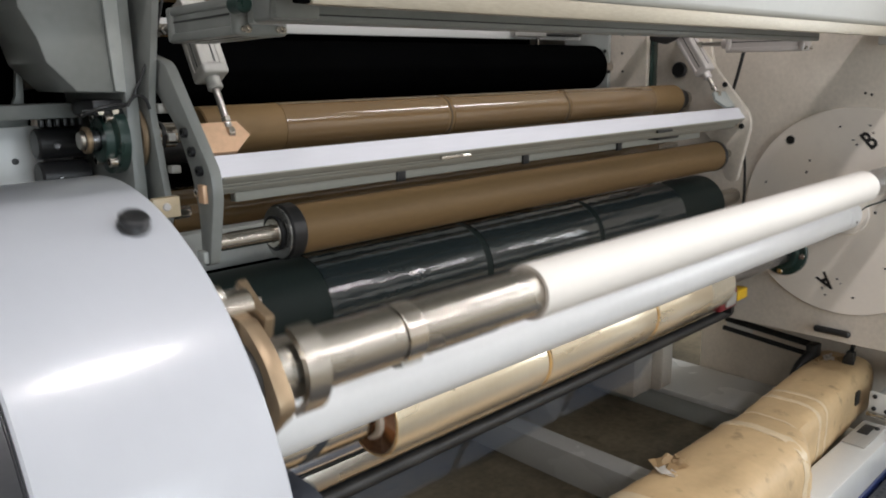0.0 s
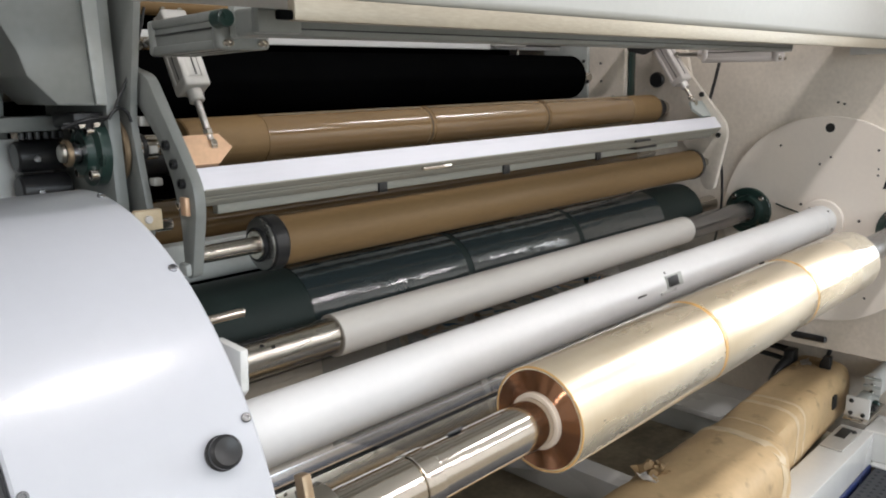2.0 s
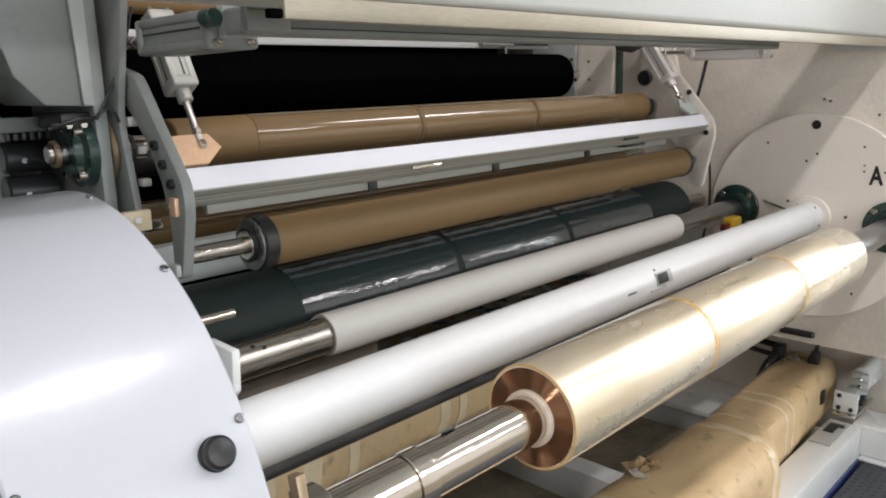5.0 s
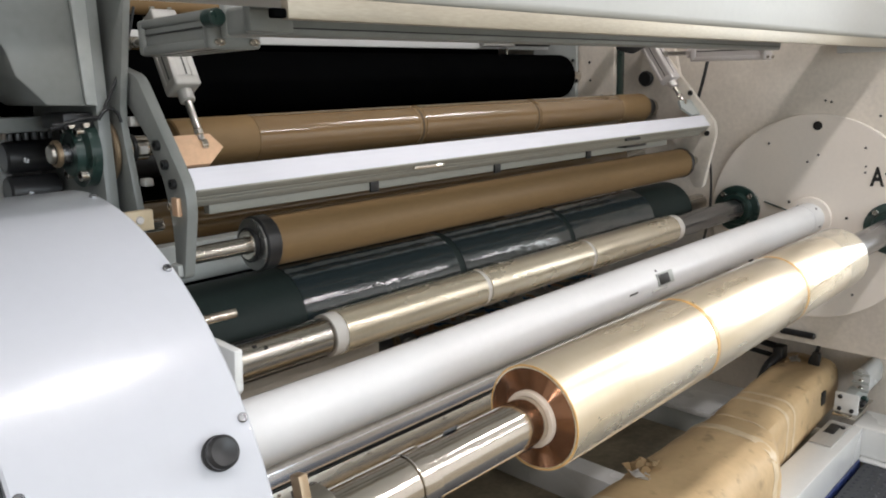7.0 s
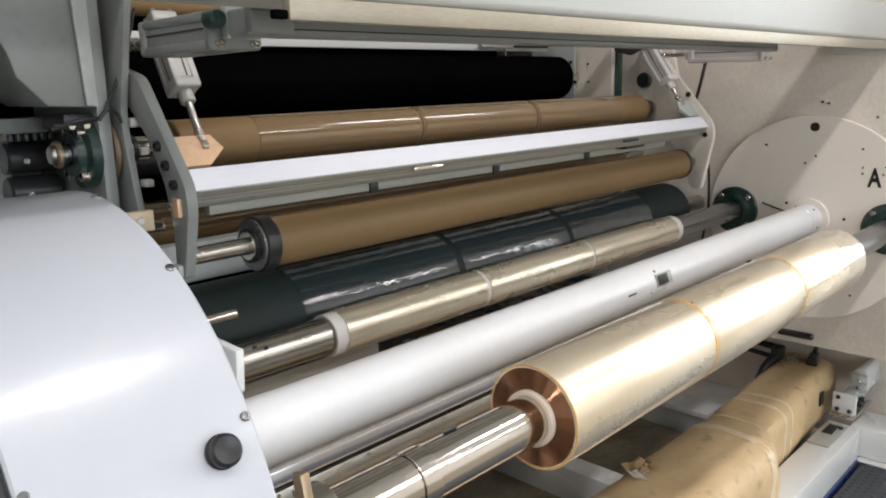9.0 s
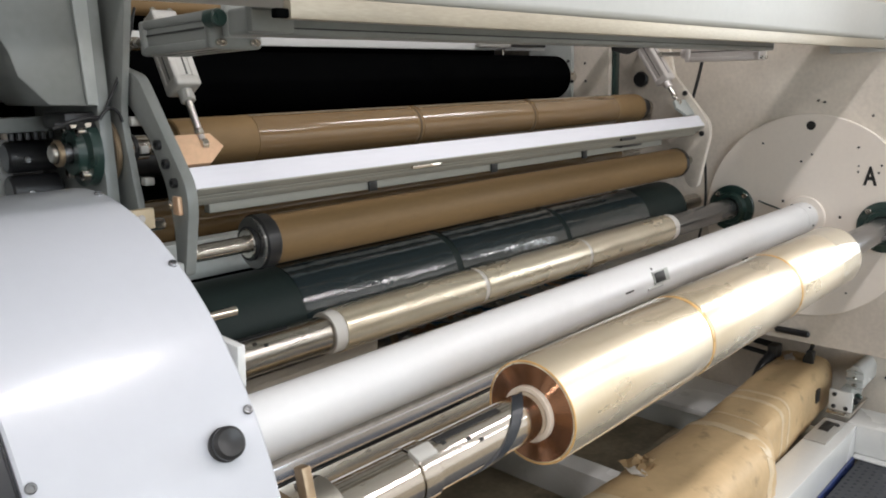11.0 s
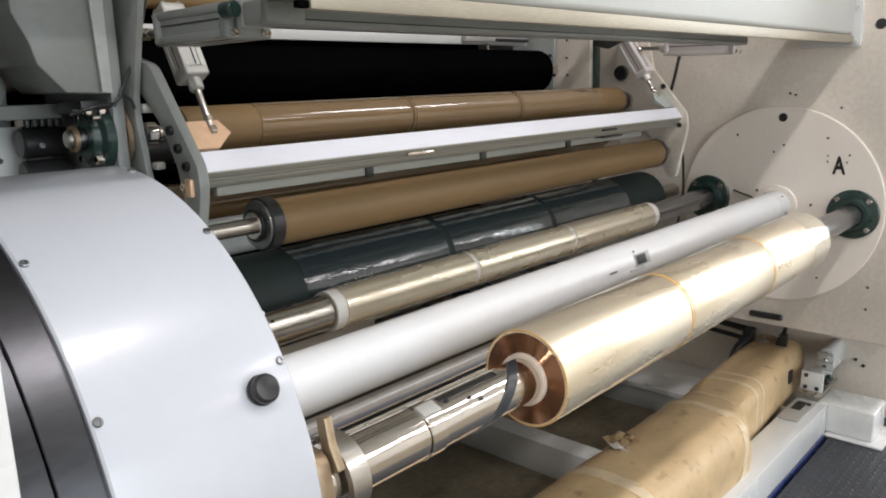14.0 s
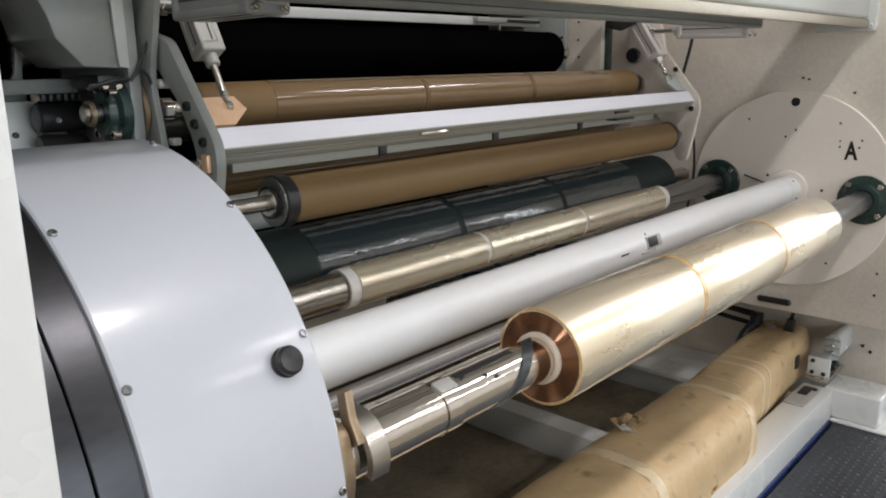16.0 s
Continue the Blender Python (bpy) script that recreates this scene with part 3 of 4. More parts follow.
cable("hose", [(-2.19, 0.437, 1.61), (-2.205, 0.437, 1.56), (-2.223, 0.437, 1.514), (-2.236, 0.437, 1.485), (-2.254, 0.437, 1.451), (-2.274, 0.437, 1.423), (-2.30, 0.437, 1.417), (-2.348, 0.44, 1.415)], 0.0024, "black", None, "thin black air hose tied along the side plate", "hose")
cable("hose", [(-2.276, 0.432, 1.420), (-2.266, 0.43, 1.433), (-2.254, 0.43, 1.438), (-2.243, 0.43, 1.430), (-2.237, 0.43, 1.414)], 0.003, "black", None, "short looped black air hose", "hose")
cable("hose", [(-2.276, 0.436, 1.423), (-2.31, 0.43, 1.421), (-2.35, 0.445, 1.408)], 0.0035, "black", None, "black cable bundle above the flange bearing", "hose")
# black sheet in place of the unlit depth behind the drive side
backdark = thing("dark_backing", (0, 0, 0), "black sheet added for the unlit depth behind the drive side", "machine frame")
part("dark_sheet", box(-2.765, -2.30, 1.0, 1.03, 0.7, 1.718, 0.003), "rubber_and_shade_black", backdark)

# ---- bar with its arms ----
bar = thing("swing_bar", (0, 0, 0), "white aluminium cross bar between two swing arms", "machine bar")
u = Vector((0.0, 0.60, 0.80))
v = Vector((0.0, 0.80, -0.60))
o = Vector((0, 0.281, 1.30))
pts = [o, o + u * 0.044, o + u * 0.044 + v * 0.058, o + v * 0.058]
part("bar_profile", prism([(p.y, p.z) for p in pts], -2.194, -0.256, 0.0015), "bar", bar)
w_ = -u * 0.0025
for k, wide in ((0.001, 0.022), (0.0255, 0.009), (0.037, 0.020)):
    q = [o + v * k + w_, o + v * (k + wide) + w_, o + v * (k + wide) - w_, o + v * k - w_]
    part("profile_rib", prism([(p.y, p.z) for p in q], -2.185, -0.26, 0.0006), "rib_metal", bar)
hp = o + v * 0.012 - u * 0.006
part("latch", box(-1.67, -1.58, hp.y - 0.004, hp.y + 0.004, hp.z - 0.004, hp.z + 0.003, 0.001), "chrome", bar)
part("latch", box(-0.80, -0.72, hp.y - 0.004, hp.y + 0.004, hp.z - 0.004, hp.z + 0.003, 0.001), "dark", bar)
part("arm", prism(rounded([(0.50, 1.515), (0.405, 1.493), (0.268, 1.312), (0.264, 1.27), (0.298, 1.145), (0.325, 1.145), (0.322, 1.24), (0.338, 1.307), (0.382, 1.383), (0.445, 1.44), (0.515, 1.485)], 0.018), -2.215, -2.195), "guard_grey", bar)
part("arm", prism(rounded([(0.56, 1.60), (0.50, 1.585), (0.268, 1.312), (0.262, 1.27), (0.30, 1.08), (0.335, 1.08), (0.40, 1.22), (0.56, 1.37)], 0.02), -0.255, -0.235), "wall", bar)
for k in range(3):
    p = Vector((0.330, 1.375)).lerp(Vector((0.285, 1.312)), k / 2)
    part("arm_bolt", moved(bolt(0.009, 0.008), Matrix.Translation((-2.215, p.x + 0.016, p.y))), "black", bar)
for y, z in ((0.292, 1.272), (0.315, 1.282), (0.36, 1.41)):
    part("arm_bolt", moved(bolt(0.009, 0.006), Matrix.Translation((-0.255, y, z))), "dark", bar)
part("arm_knob", moved(lathe([(0, 0.026), (-0.012, 0.028), (-0.02, 0.024), (-0.02, 0)], 28), Matrix.Translation((-0.256, 0.53, 1.462))), "black", bar, "round black rubber stop")
part("arm_foot", box(-2.224, -2.2155, 0.282, 0.303, 1.258, 1.290, 0.002), "tag", bar, "small brass stop block")
part("arm_screw", moved(bolt(0.008, 0.006), Matrix.Translation((-2.215, 0.316, 1.274))), "chrome", bar)
part("shaft_clamp", box(-2.224, -2.1945, 0.300, 0.330, 1.150, 1.172, 0.004), "grey_paint", bar)
part("under_rail", box(-2.12, -0.40, 0.366, 0.386, 1.240, 1.262, 0.002), "rib_metal", bar, "pale olive rail under the bar")
for x in (-1.72, -1.30, -0.88):
    part("rail_clip", box(x - 0.012, x + 0.012, 0.360, 0.3655, 1.236, 1.264, 0.001), "black", bar)
part("lock_plate", box(-0.72, -0.60, 0.33, 0.37, 1.255, 1.275, 0.002), "black", bar)


def lug(x):
    bm = bmesh.new()
    quad = [(x, -0.012), (x + 0.062, -0.012), (x + 0.100, 0.020), (x + 0.084, 0.050), (x, 0.050)]
    lo = [bm.verts.new((px, 0.328 + d * 0.60, 1.348 + d * 0.80)) for px, d in quad]
    hi = [bm.verts.new((px, 0.328 + d * 0.60 + 0.0064, 1.348 + d * 0.80 - 0.0048)) for px, d in quad]
    bm.faces.new(lo), bm.faces.new(hi[::-1])
    for k in range(5):
        bm.faces.new((lo[k], hi[k], hi[(k + 1) % 5], lo[(k + 1) % 5]))
    return bm


part("rod_lug", lug(-2.195), "tag", bar, "raw brass-coloured rod lug")
part("rod_lug", moved(lug(0.0), Matrix.Translation((-0.255, 0, 0)) @ Matrix.Diagonal((-1, 1, 1, 1))), "grey_paint", bar, "grey painted rod lug")


def air_cylinder(p, q, length, size, label, group, wide=1.0, paint="grey_paint"):
    """A square air cylinder whose body starts at p and whose rod ends at q."""
    th = new("air_cylinder")
    th.empty_display_size = 0.05
    th.matrix_world = along(p, q)
    tagged(th, label, "air cylinder", group)
    full = (Vector(q) - Vector(p)).length
    h = size / 2
    th.scale = (1, wide, 1)
    part("body", box(0.018, length - 0.018, -h * 0.9, h * 0.9, -h * 0.9, h * 0.9, h * 0.22, 3), paint, th)
    for s1 in (-1, 1):
        for s2 in (-1, 1):
            part("tie_rib", box(0.012, length - 0.012, s1 * h * 0.72 - h * 0.26, s1 * h * 0.72 + h * 0.26, s2 * h * 0.72 - h * 0.26, s2 * h * 0.72 + h * 0.26, h * 0.12), paint, th)
            part("end_screw", moved(bolt(h * 0.2, 0.006), Matrix.Translation((0.0, s1 * h * 0.66, s2 * h * 0.66))), "chrome", th)
    part("end_cap", box(0, 0.02, -h, h, -h, h, h * 0.2, 3), paint, th)
    part("end_cap", box(length - 0.02, length, -h, h, -h, h, h * 0.2, 3), paint, th)
    for k in (0.12,):
        for s1 in (-1, 1):
            part("sensor_groove", box(0.022, length - 0.022, h * k - 0.0014, h * k + 0.0014, s1 * h * 0.905 - 0.001, s1 * h * 0.905 + 0.001, 0.0003), "dark", th)
            part("sensor_groove", box(0.022, length - 0.022, s1 * h * 0.905 - 0.001, s1 * h * 0.905 + 0.001, h * k - 0.0014, h * k + 0.0014, 0.0003), "dark", th)
    part("gland", rod(length - 0.002, length + 0.022, h * 0.55), paint, th)
    part("piston_rod", rod(length + 0.02, full - 0.008, h * 0.26), "satin_steel", th, "polished piston rod")
    part("rod_nut", rod(full - 0.035, full - 0.022, h * 0.36, seg=6), "steel", th)
    eye = moved(ring(-0.006, 0.006, 0.004, h * 0.42, 0.001, 24), Matrix.Translation((full - 0.004, 0, 0)) @ pose(0, 0, 0, 0, 0, 90))
    part("rod_eye", eye, "chrome", th)
    return th


air_cylinder((-2.189, 0.116, 1.5525), (-2.189, 0.46, 1.549), 0.228, 0.057, "grey square air cylinder with a horizontal rod", "horizontal cylinders", 1.55, "guard_grey")
air_cylinder((-0.305, 0.075, 1.541), (-0.305, 0.46, 1.545), 0.255, 0.058, "pale square air cylinder with a horizontal rod", "horizontal cylinders", 1.0, "pale_alu")
air_cylinder((-2.128, 0.475, 1.60), (-2.130, 0.346, 1.366), 0.155, 0.050, "silver air cylinder with its rod on a brass lug", "slanted cylinders", 1.0, "alu")
air_cylinder((-0.305, 0.522, 1.617), (-0.318, 0.352, 1.378), 0.205, 0.052, "silver air cylinder with its rod on a brass lug", "slanted cylinders", 1.0, "pale_alu")
part_y = thing("yoke_plate", (0, 0, 0), "dark steel yoke between cylinder and side frame", "bracket")
part("yoke", prism(rounded([(0.47, 1.580), (0.60, 1.605), (0.61, 1.565), (0.54, 1.548)], 0.012), -0.345, -0.338), "dark", part_y)
part("valve_cap", moved(rod(0, 0.03, 0.013), Matrix.Translation((-2.234, 0.115, 1.566)) @ pose(0, 0, 0, 0, 0, -90)), "green_iron", part_y)
cable("hose", [(-0.1, 0.372, 1.545), (-0.1, 0.389, 1.461), (-0.1, 0.410, 1.375), (-0.1, 0.43, 1.29)], 0.006, "black", None, "thin black air hose beside the swing arm", "hose")
cable("hose", [(-0.22, 0.30, 1.22), (-0.19, 0.30, 1.10), (-0.17, 0.31, 0.98), (-0.15, 0.34, 0.85)], 0.0045, "black", None, "thin black air hose below the swing arm", "hose")

# ---- turret ----
turret = thing("turret", (0, CY, CZ), "turning winder turret with white drum, cream disc, chrome spindles", "turret")
drum = part("drum", lathe([(-2.68, 0.03), (-2.68, 0.379), (-2.6795, 0.383), (-2.677, 0.385), (-2.473, 0.385), (-2.4705, 0.383), (-2.47, 0.379), (-2.47, 0.03)], 192, closed=True), "drum_white", turret, "glossy white sheet-metal drum")
for k in range(6):
    a = radians(96.6 + 26.3 * k)
    for x in (-2.478, -2.673):
        m = Matrix.Translation((x, 0.385 * math.cos(a), 0.385 * math.sin(a))) @ pose(0, 0, 0, math.degrees(a), 0, 0) @ pose(0, 0, 0, 0, 0, -90)
        part("drum_screw", moved(bolt(0.0048, 0.003), m), "dark_ring", drum)
part("back_plate", ring(-2.6822, -2.6803, 0.03, 0.379, 0.0003, 128), "dark_drum", drum, "dark burnished back of the drum")
for a in (152.6, -23.5):
    m = Matrix.Translation((-2.512, 0.385 * math.cos(radians(a)), 0.385 * math.sin(radians(a)))) @ pose(0, 0, 0, a, 0, 0) @ pose(0, 0, 0, 0, 0, -90)
    part("bumper", moved(lathe([(0, 0.0155), (-0.004, 0.0165), (-0.007, 0.0145), (-0.009, 0.0155), (-0.013, 0.0155), (-0.016, 0.0125), (-0.0155, 0.0095), (-0.0145, 0.0055), (-0.014, 0)], 36), m), "black", drum, "round black rubber bumper")
DRUM_PLATE = [(-0.123, 0.182), (-0.06, 0.184), (0.02, 0.05), (-0.03, 0.042), (-0.118, 0.126)]
part("drum_plate", prism(DRUM_PLATE, -2.362, -2.350, 0.002), "white", turret)
disc = part("end_disc", lathe([(0.0, 0.02), (0.0, 0.359), (0.003, 0.362), (0.011, 0.362), (0.011, 0.02)], 128, closed=True), "disc", turret, "cream enamelled end disc")
for sgn in (1, -1):
    part("disc_hole", moved(rod(-0.0012, 0.004, 0.0155, 0.0003), Matrix.Translation((0, -0.0025 * sgn, 0.322 * sgn))), "letter", disc)
    for y, z, r in ((0.16, 0.255, 0.004), (-0.16, 0.252, 0.004), (-0.012, 0.222, 0.004), (0.022, 0.196, 0.004), (-0.165, 0.19, 0.003), (-0.235, 0.195, 0.0035), (-0.228, 0.17, 0.0035), (-0.165, 0.170, 0.0035), (-0.12, 0.01, 0.005), (0.075, 0.05, 0.005)):
        part("disc_screw", moved(rod(-0.002, 0.002, r, 0.0008, 14), Matrix.Translation((0, y * sgn, z * sgn))), "letter", disc)


def letter(ch, at, turn):
    cu = bpy.data.curves.new("letter", "FONT")
    cu.body, cu.size, cu.extrude, cu.align_x, cu.align_y, cu.offset = ch, 0.075, 0.0004, "CENTER", "CENTER", 0.0022
    tmp = bpy.data.objects.new("letter", cu)
    me = bpy.data.meshes.new_from_object(tmp)
    bpy.data.objects.remove(tmp)
    me.materials.clear()
    me.materials.append(M["letter"])
    ob = new("letter", me)
    ob.parent = disc
    face = Matrix(((0, 0, -1, 0), (-1, 0, 0, 0), (0, 1, 0, 0), (0, 0, 0, 1)))
    ob.matrix_basis = Matrix.Translation(at) @ pose(0, 0, 0, turn, 0, 0) @ face @ Matrix.Diagonal((0.76, 1.15, 1, 1))
    return tagged(ob, "stencilled black letter " + ch)


letter("A", (-0.0012, -0.2035, 0.155), -2)
letter("B", (-0.0012, 0.2035, -0.155), 178)
tube = part("centre_tube", lathe([(-2.47, 0.0), (-2.47, 0.053), (-0.10, 0.053), (-0.10, 0.0)], 72), "tube", turret, "white enamelled centre tube")
part("tube_gap", ring(-0.1005, -0.097, 0.0, 0.0515, 0.0002), "dark", turret)
part("collar", ring(-0.097, -0.012, 0.0, 0.054, 0.002), "tube", turret)
part("collar_base", ring(-0.012, -0.0005, 0.0, 0.075, 0.003), "disc", turret)
for a in (60, 130, 200, 300):
    part("collar_screw", moved(rod(-0.004, 0.001, 0.004, 0.0005, 12), Matrix.Translation((-0.05, 0.052 * math.cos(radians(a)), 0.052 * math.sin(radians(a)))) @ pose(0, 0, 0, a, 0, 0) @ pose(0, 0, 0, 0, 0, -90)), "letter", turret)


def on_tube(bm, x, a, r=0.053):
    return moved(bm, Matrix.Translation((x, r * math.cos(radians(a)), r * math.sin(radians(a)))) @ pose(0, 0, 0, a, 0, 0))


WA = 161.0
part("sensor_window", on_tube(box(-0.036, 0.036, -0.004, 0.0035, -0.0155, 0.0155, 0.001), -1.135, WA), "grey_paint", tube, "grey sensor window frame")
part("sensor_glass", on_tube(box(-0.026, 0.022, 0.003, 0.0045, -0.012, 0.0125, 0.0005), -1.142, WA), "letter", tube, "dark sensor glass")
part("sensor_lip", on_tube(box(-0.05, 0.02, 0.0, 0.0032, -0.004, 0.003, 0.0005), -1.15, WA + 24), "white", tube)
part("tube_mark", on_tube(box(-0.018, 0.018, -0.001, 0.0012, -0.002, 0.002, 0.0003), -1.285, WA + 10), "dark", tube)
part("tube_mark", on_tube(box(-0.003, 0.003, -0.001, 0.0012, -0.003, 0.003, 0.0003), -1.16, WA - 26), "dark", tube)

spindles = []
for sgn in (1, -1):
    sy, sz = sgn * SP * math.cos(SPA), sgn * SP * math.sin(SPA)
    m = Matrix.Translation((0, sy, sz))
    fb = part("flange", moved(lathe([(-0.034, 0.041), (-0.034, 0.055), (-0.014, 0.061), (-0.012, 0.083), (-0.009, 0.086), (-0.001, 0.086), (-0.001, 0.041)], 56, closed=True), m), "green_iron", turret, "dark green cast flange bearing")
    for a in (45, 135, 225, 315):
        part("flange_bolt", moved(bolt(0.010, 0.008), m @ Matrix.Translation((-0.012, 0.071 * math.cos(radians(a)), 0.071 * math.sin(radians(a))))), "chrome", fb)
    part("bearing_insert", moved(ring(-0.030, -0.004, 0.037, 0.0405, 0.001), m), "black", turret)
    # chuck at the drum end
    part("chuck_plate", moved(prism(rounded([(-0.062 * sgn, -0.06), (0.05 * sgn, -0.06), (0.062 * sgn, 0.0), (0.05 * sgn, 0.065), (-0.062 * sgn, 0.065)][::sgn], 0.02), -2.425, -2.405), m), "bronze", turret, "bronze chuck plate")
    part("chuck_ring", moved(lathe([(-2.374, 0.046), (-2.374, 0.056), (-2.344, 0.056), (-2.344, 0.046)], 48, closed=True, a0=-35.0 if sgn > 0 else 70.0, a1=110.0 if sgn > 0 else 203.0), m), "steel", turret, "silver clamping half ring")
    part("chuck_body", moved(rod(-2.47, -2.404, 0.046, 0.004, 48), m), "dark", turret)
    part("chuck_stub", moved(rod(-2.47, -2.40, 0.020), m @ Matrix.Translation((0, 0.035 * sgn, -0.075))), "chrome", turret)
    part("link_lever", moved(prism(rounded([(-0.012, -0.11), (0.014, -0.11), (0.02, 0.0), (-0.018, 0.0)], 0.012), -2.445, -2.430), m @ pose(0, 0, 0, 25 * sgn, 0, 0)), "steel", turret)
    part_me = lathe([(-2.40, 0), (-2.40, 0.0385), (-2.215, 0.0385), (-2.2145, 0.037), (-2.2095, 0.037), (-2.209, 0.0395), (-2.183, 0.0395), (-2.1825, 0.0375), (-0.44, 0.0375), (-0.436, 0.036), (0.0, 0.036), (0.0, 0)], 56)
    me = bpy.data.meshes.new("spindle")
    bmesh.ops.recalc_face_normals(part_me, faces=part_me.faces)
    part_me.to_mesh(me)
    part_me.free()
    me.materials.append(M["chrome" if sgn < 0 else "steel"])
    me.polygons.foreach_set("use_smooth", [True] * len(me.polygons))
    me.set_sharp_from_angle(angle=radians(35))
    sp = new("spindle", me)
    sp.parent = turret
    sp.location = (0, sy, sz)
    tagged(sp, "polished steel air spindle")
    spindles.append(sp)
    for k, (x, a) in enumerate(((-2.115, 128), (-2.095, 141), (-2.30, 118), (-2.155, 110))):
        mm = Matrix.Translation((x, 0.0376 * math.cos(radians(a)), 0.0376 * math.sin(radians(a)))) @ pose(0, 0, 0, a, 0, 0)
        part("spindle_hole", moved(box(-0.004, 0.004, -0.001, 0.0008, -0.003, 0.003, 0.0002), mm), "letter", sp)
    part("shaft_sleeve", ring(-0.505, -0.037, 0.0362, 0.0378, 0.0006, 56), "dark_ring", sp, "satin steel shaft end")
    part("spindle_collar", ring(-2.212, -2.180, 0.0385, 0.0403, 0.0012, 56), "chrome", sp, "bright turned collar")
    mm = Matrix.Translation((-2.196, 0.0392 * math.cos(radians(112)), 0.0392 * math.sin(radians(112)))) @ pose(0, 0, 0, 112, 0, 0)
    part("spindle_key", moved(box(-0.018, 0.018, -0.004, 0.004, -0.011, 0.011, 0.0015), mm), "alu", sp)
    part("spindle_leaf", moved(box(-2.165, -2.03, -0.003, 0.0385, -0.006, 0.006, 0.001), pose(0, 0, 0, 97, 0, 0)), "dark", sp)
WEDGE = [(-0.286, 0.091), (-0.303, 0.095), (-0.31, 0.061), (-0.325, 0.033), (-0.299, 0.017), (-0.298, 0.034)]
for turn in (0, 180):
    part("chuck_wedge", moved(prism(WEDGE, -2.402, -2.390, 0.0015), pose(0, 0, 0, turn)), "bronze", turret, "bronze locking wedge")
part("guard_block", prism(rounded([(0.05, 0.06), (0.18, 0.07), (0.272, 0.15), (0.272, 0.20), (0.20, 0.262), (0.10, 0.20)], 0.02), -2.455, -2.40), "navy", turret, "navy painted guard block")


def helix(x0, x1, a0, a1, r, w, n=40):
    bm = bmesh.new()
    rows = []
    for k in range(n + 1):
        t = k / n
        a, x = radians(a0 + (a1 - a0) * t), x0 + (x1 - x0) * t
        rows.append([bm.verts.new((x + dx, rr * math.cos(a), rr * math.sin(a))) for dx, rr in ((-w / 2, r), (w / 2, r), (w / 2, r + 0.0022), (-w / 2, r + 0.0022))])
    for p, q in zip(rows, rows[1:]):
        for k in range(4):
            bm.faces.new((p[k], p[(k + 1) % 4], q[(k + 1) % 4], q[k]))
    return bm


part("strap", helix(-1.972, -2.12, 80, 275, 0.0378, 0.026), "strap", spindles[1], "black rubber strap wound round the spindle")

core = thing("cardboard_core", (0, CY, CZ), "white cardboard core pushed onto the empty spindle", "core")
CM = Matrix.Translation((0, SP * math.cos(SPA), SP * math.sin(SPA)))
part("core_tube", moved(ring(-1.94, -0.5, 0.0377, 0.044, 0.001, 72), CM), "core", core)
part("core_edge", moved(ring(-1.9412, -1.9402, 0.0380, 0.0435, 0.0001, 72), CM), "core_end", core, "bare grey cardboard edge")

gold = thing("film_roll", (0, CY, CZ), "finished roll of clear film, golden, on a beige core", "film roll")
for k, (x0, x1) in enumerate(ROLL_LANES):
    part("film_lane", lathe([(x0 + 0.003, 0.0452), (x0 + 0.003, 0.0825), (x0 + 0.004, 0.0845), (x0 + 0.006, 0.085), (x1 - 0.003, 0.085), (x1 - 0.001, 0.0845), (x1, 0.0825), (x1, 0.0452)], 112, closed=True), "gold_film", gold, "golden wound clear film")
    if k:
        part("lane_joint", ring(x0 - 0.0085, x0 + 0.0005, 0.0515, 0.0853, 0.0012, 112), "amber_rim", gold, "amber edge line between two film lanes")
# the wound layers stand as fine rings on the end face
RINGS = 22
prof = [(-1.9424 - 0.0003 * math.cos(2 * math.pi * k / 6), 0.0452 + 0.0342 * k / (6 * RINGS)) for k in range(6 * RINGS + 1)]
bm = lathe(prof, 144)
part("end_face", bm, "amber", gold, "amber brown face of the wound film")
part("end_rim", ring(-1.9425, -1.9385, 0.081, 0.0846, 0.001, 112), "amber_rim", gold)
part("inner_core", ring(-1.952, -0.535, 0.0376, 0.0450, 0.0006, 72), "core_ring", gold, "beige cardboard core")
part("loose_wrap", lathe([(-0.70, 0.0852), (-0.68, 0.0856), (-0.62, 0.0858), (-0.557, 0.0856)], 96), "film_loose", gold, "loose crinkled outer film wrap")

# film drawn onto the new core: two half shells a lane, that come up from the contact roller
WRAP = [(-1.912, -1.487), (-1.471, -1.036), (-1.020, -0.535)]
wraps = []
for a0 in (90, 270):
    wr = thing("film_wrap", (0, 0, 0), "half turn of clear film lying on the new core", "film", "film wraps")
    for x0, x1 in WRAP:
        part("film_lane", lathe([(x0, 0.0442), (x0, 0.0466), (x1, 0.0466), (x1, 0.0442)], 40, closed=True, a0=a0 - 90.0, a1=a0 + 89.9), "gold_film_thin", wr)
    wraps.append(wr)

# ---- cutter beam with its carriage ----
cutter = thing("cutter_beam", (0, 0, 0), "polished cross-cutter beam carried on a black bar", "cutter")
part("top_lip", prism([(0.296, 0.732), (0.314, 0.735), (0.314, 0.724), (0.295, 0.724)], -2.42, -0.25, 0.001), "core_end", cutter, "cream edge strip")
part("cutter_blade_bar", prism([(0.299, 0.7225), (0.314, 0.7225), (0.314, 0.689), (0.2965, 0.689)], -2.42, -0.25, 0.0012), "blue_steel", cutter)
part("cutter_back", prism([(0.3145, 0.732), (0.330, 0.732), (0.330, 0.630), (0.3145, 0.630)], -2.42, -0.25, 0.002), "black", cutter)
part("lower_bar", prism([(0.302, 0.675), (0.314, 0.675), (0.314, 0.634), (0.300, 0.634)], -2.42, -0.25, 0.0015), "steel", cutter)
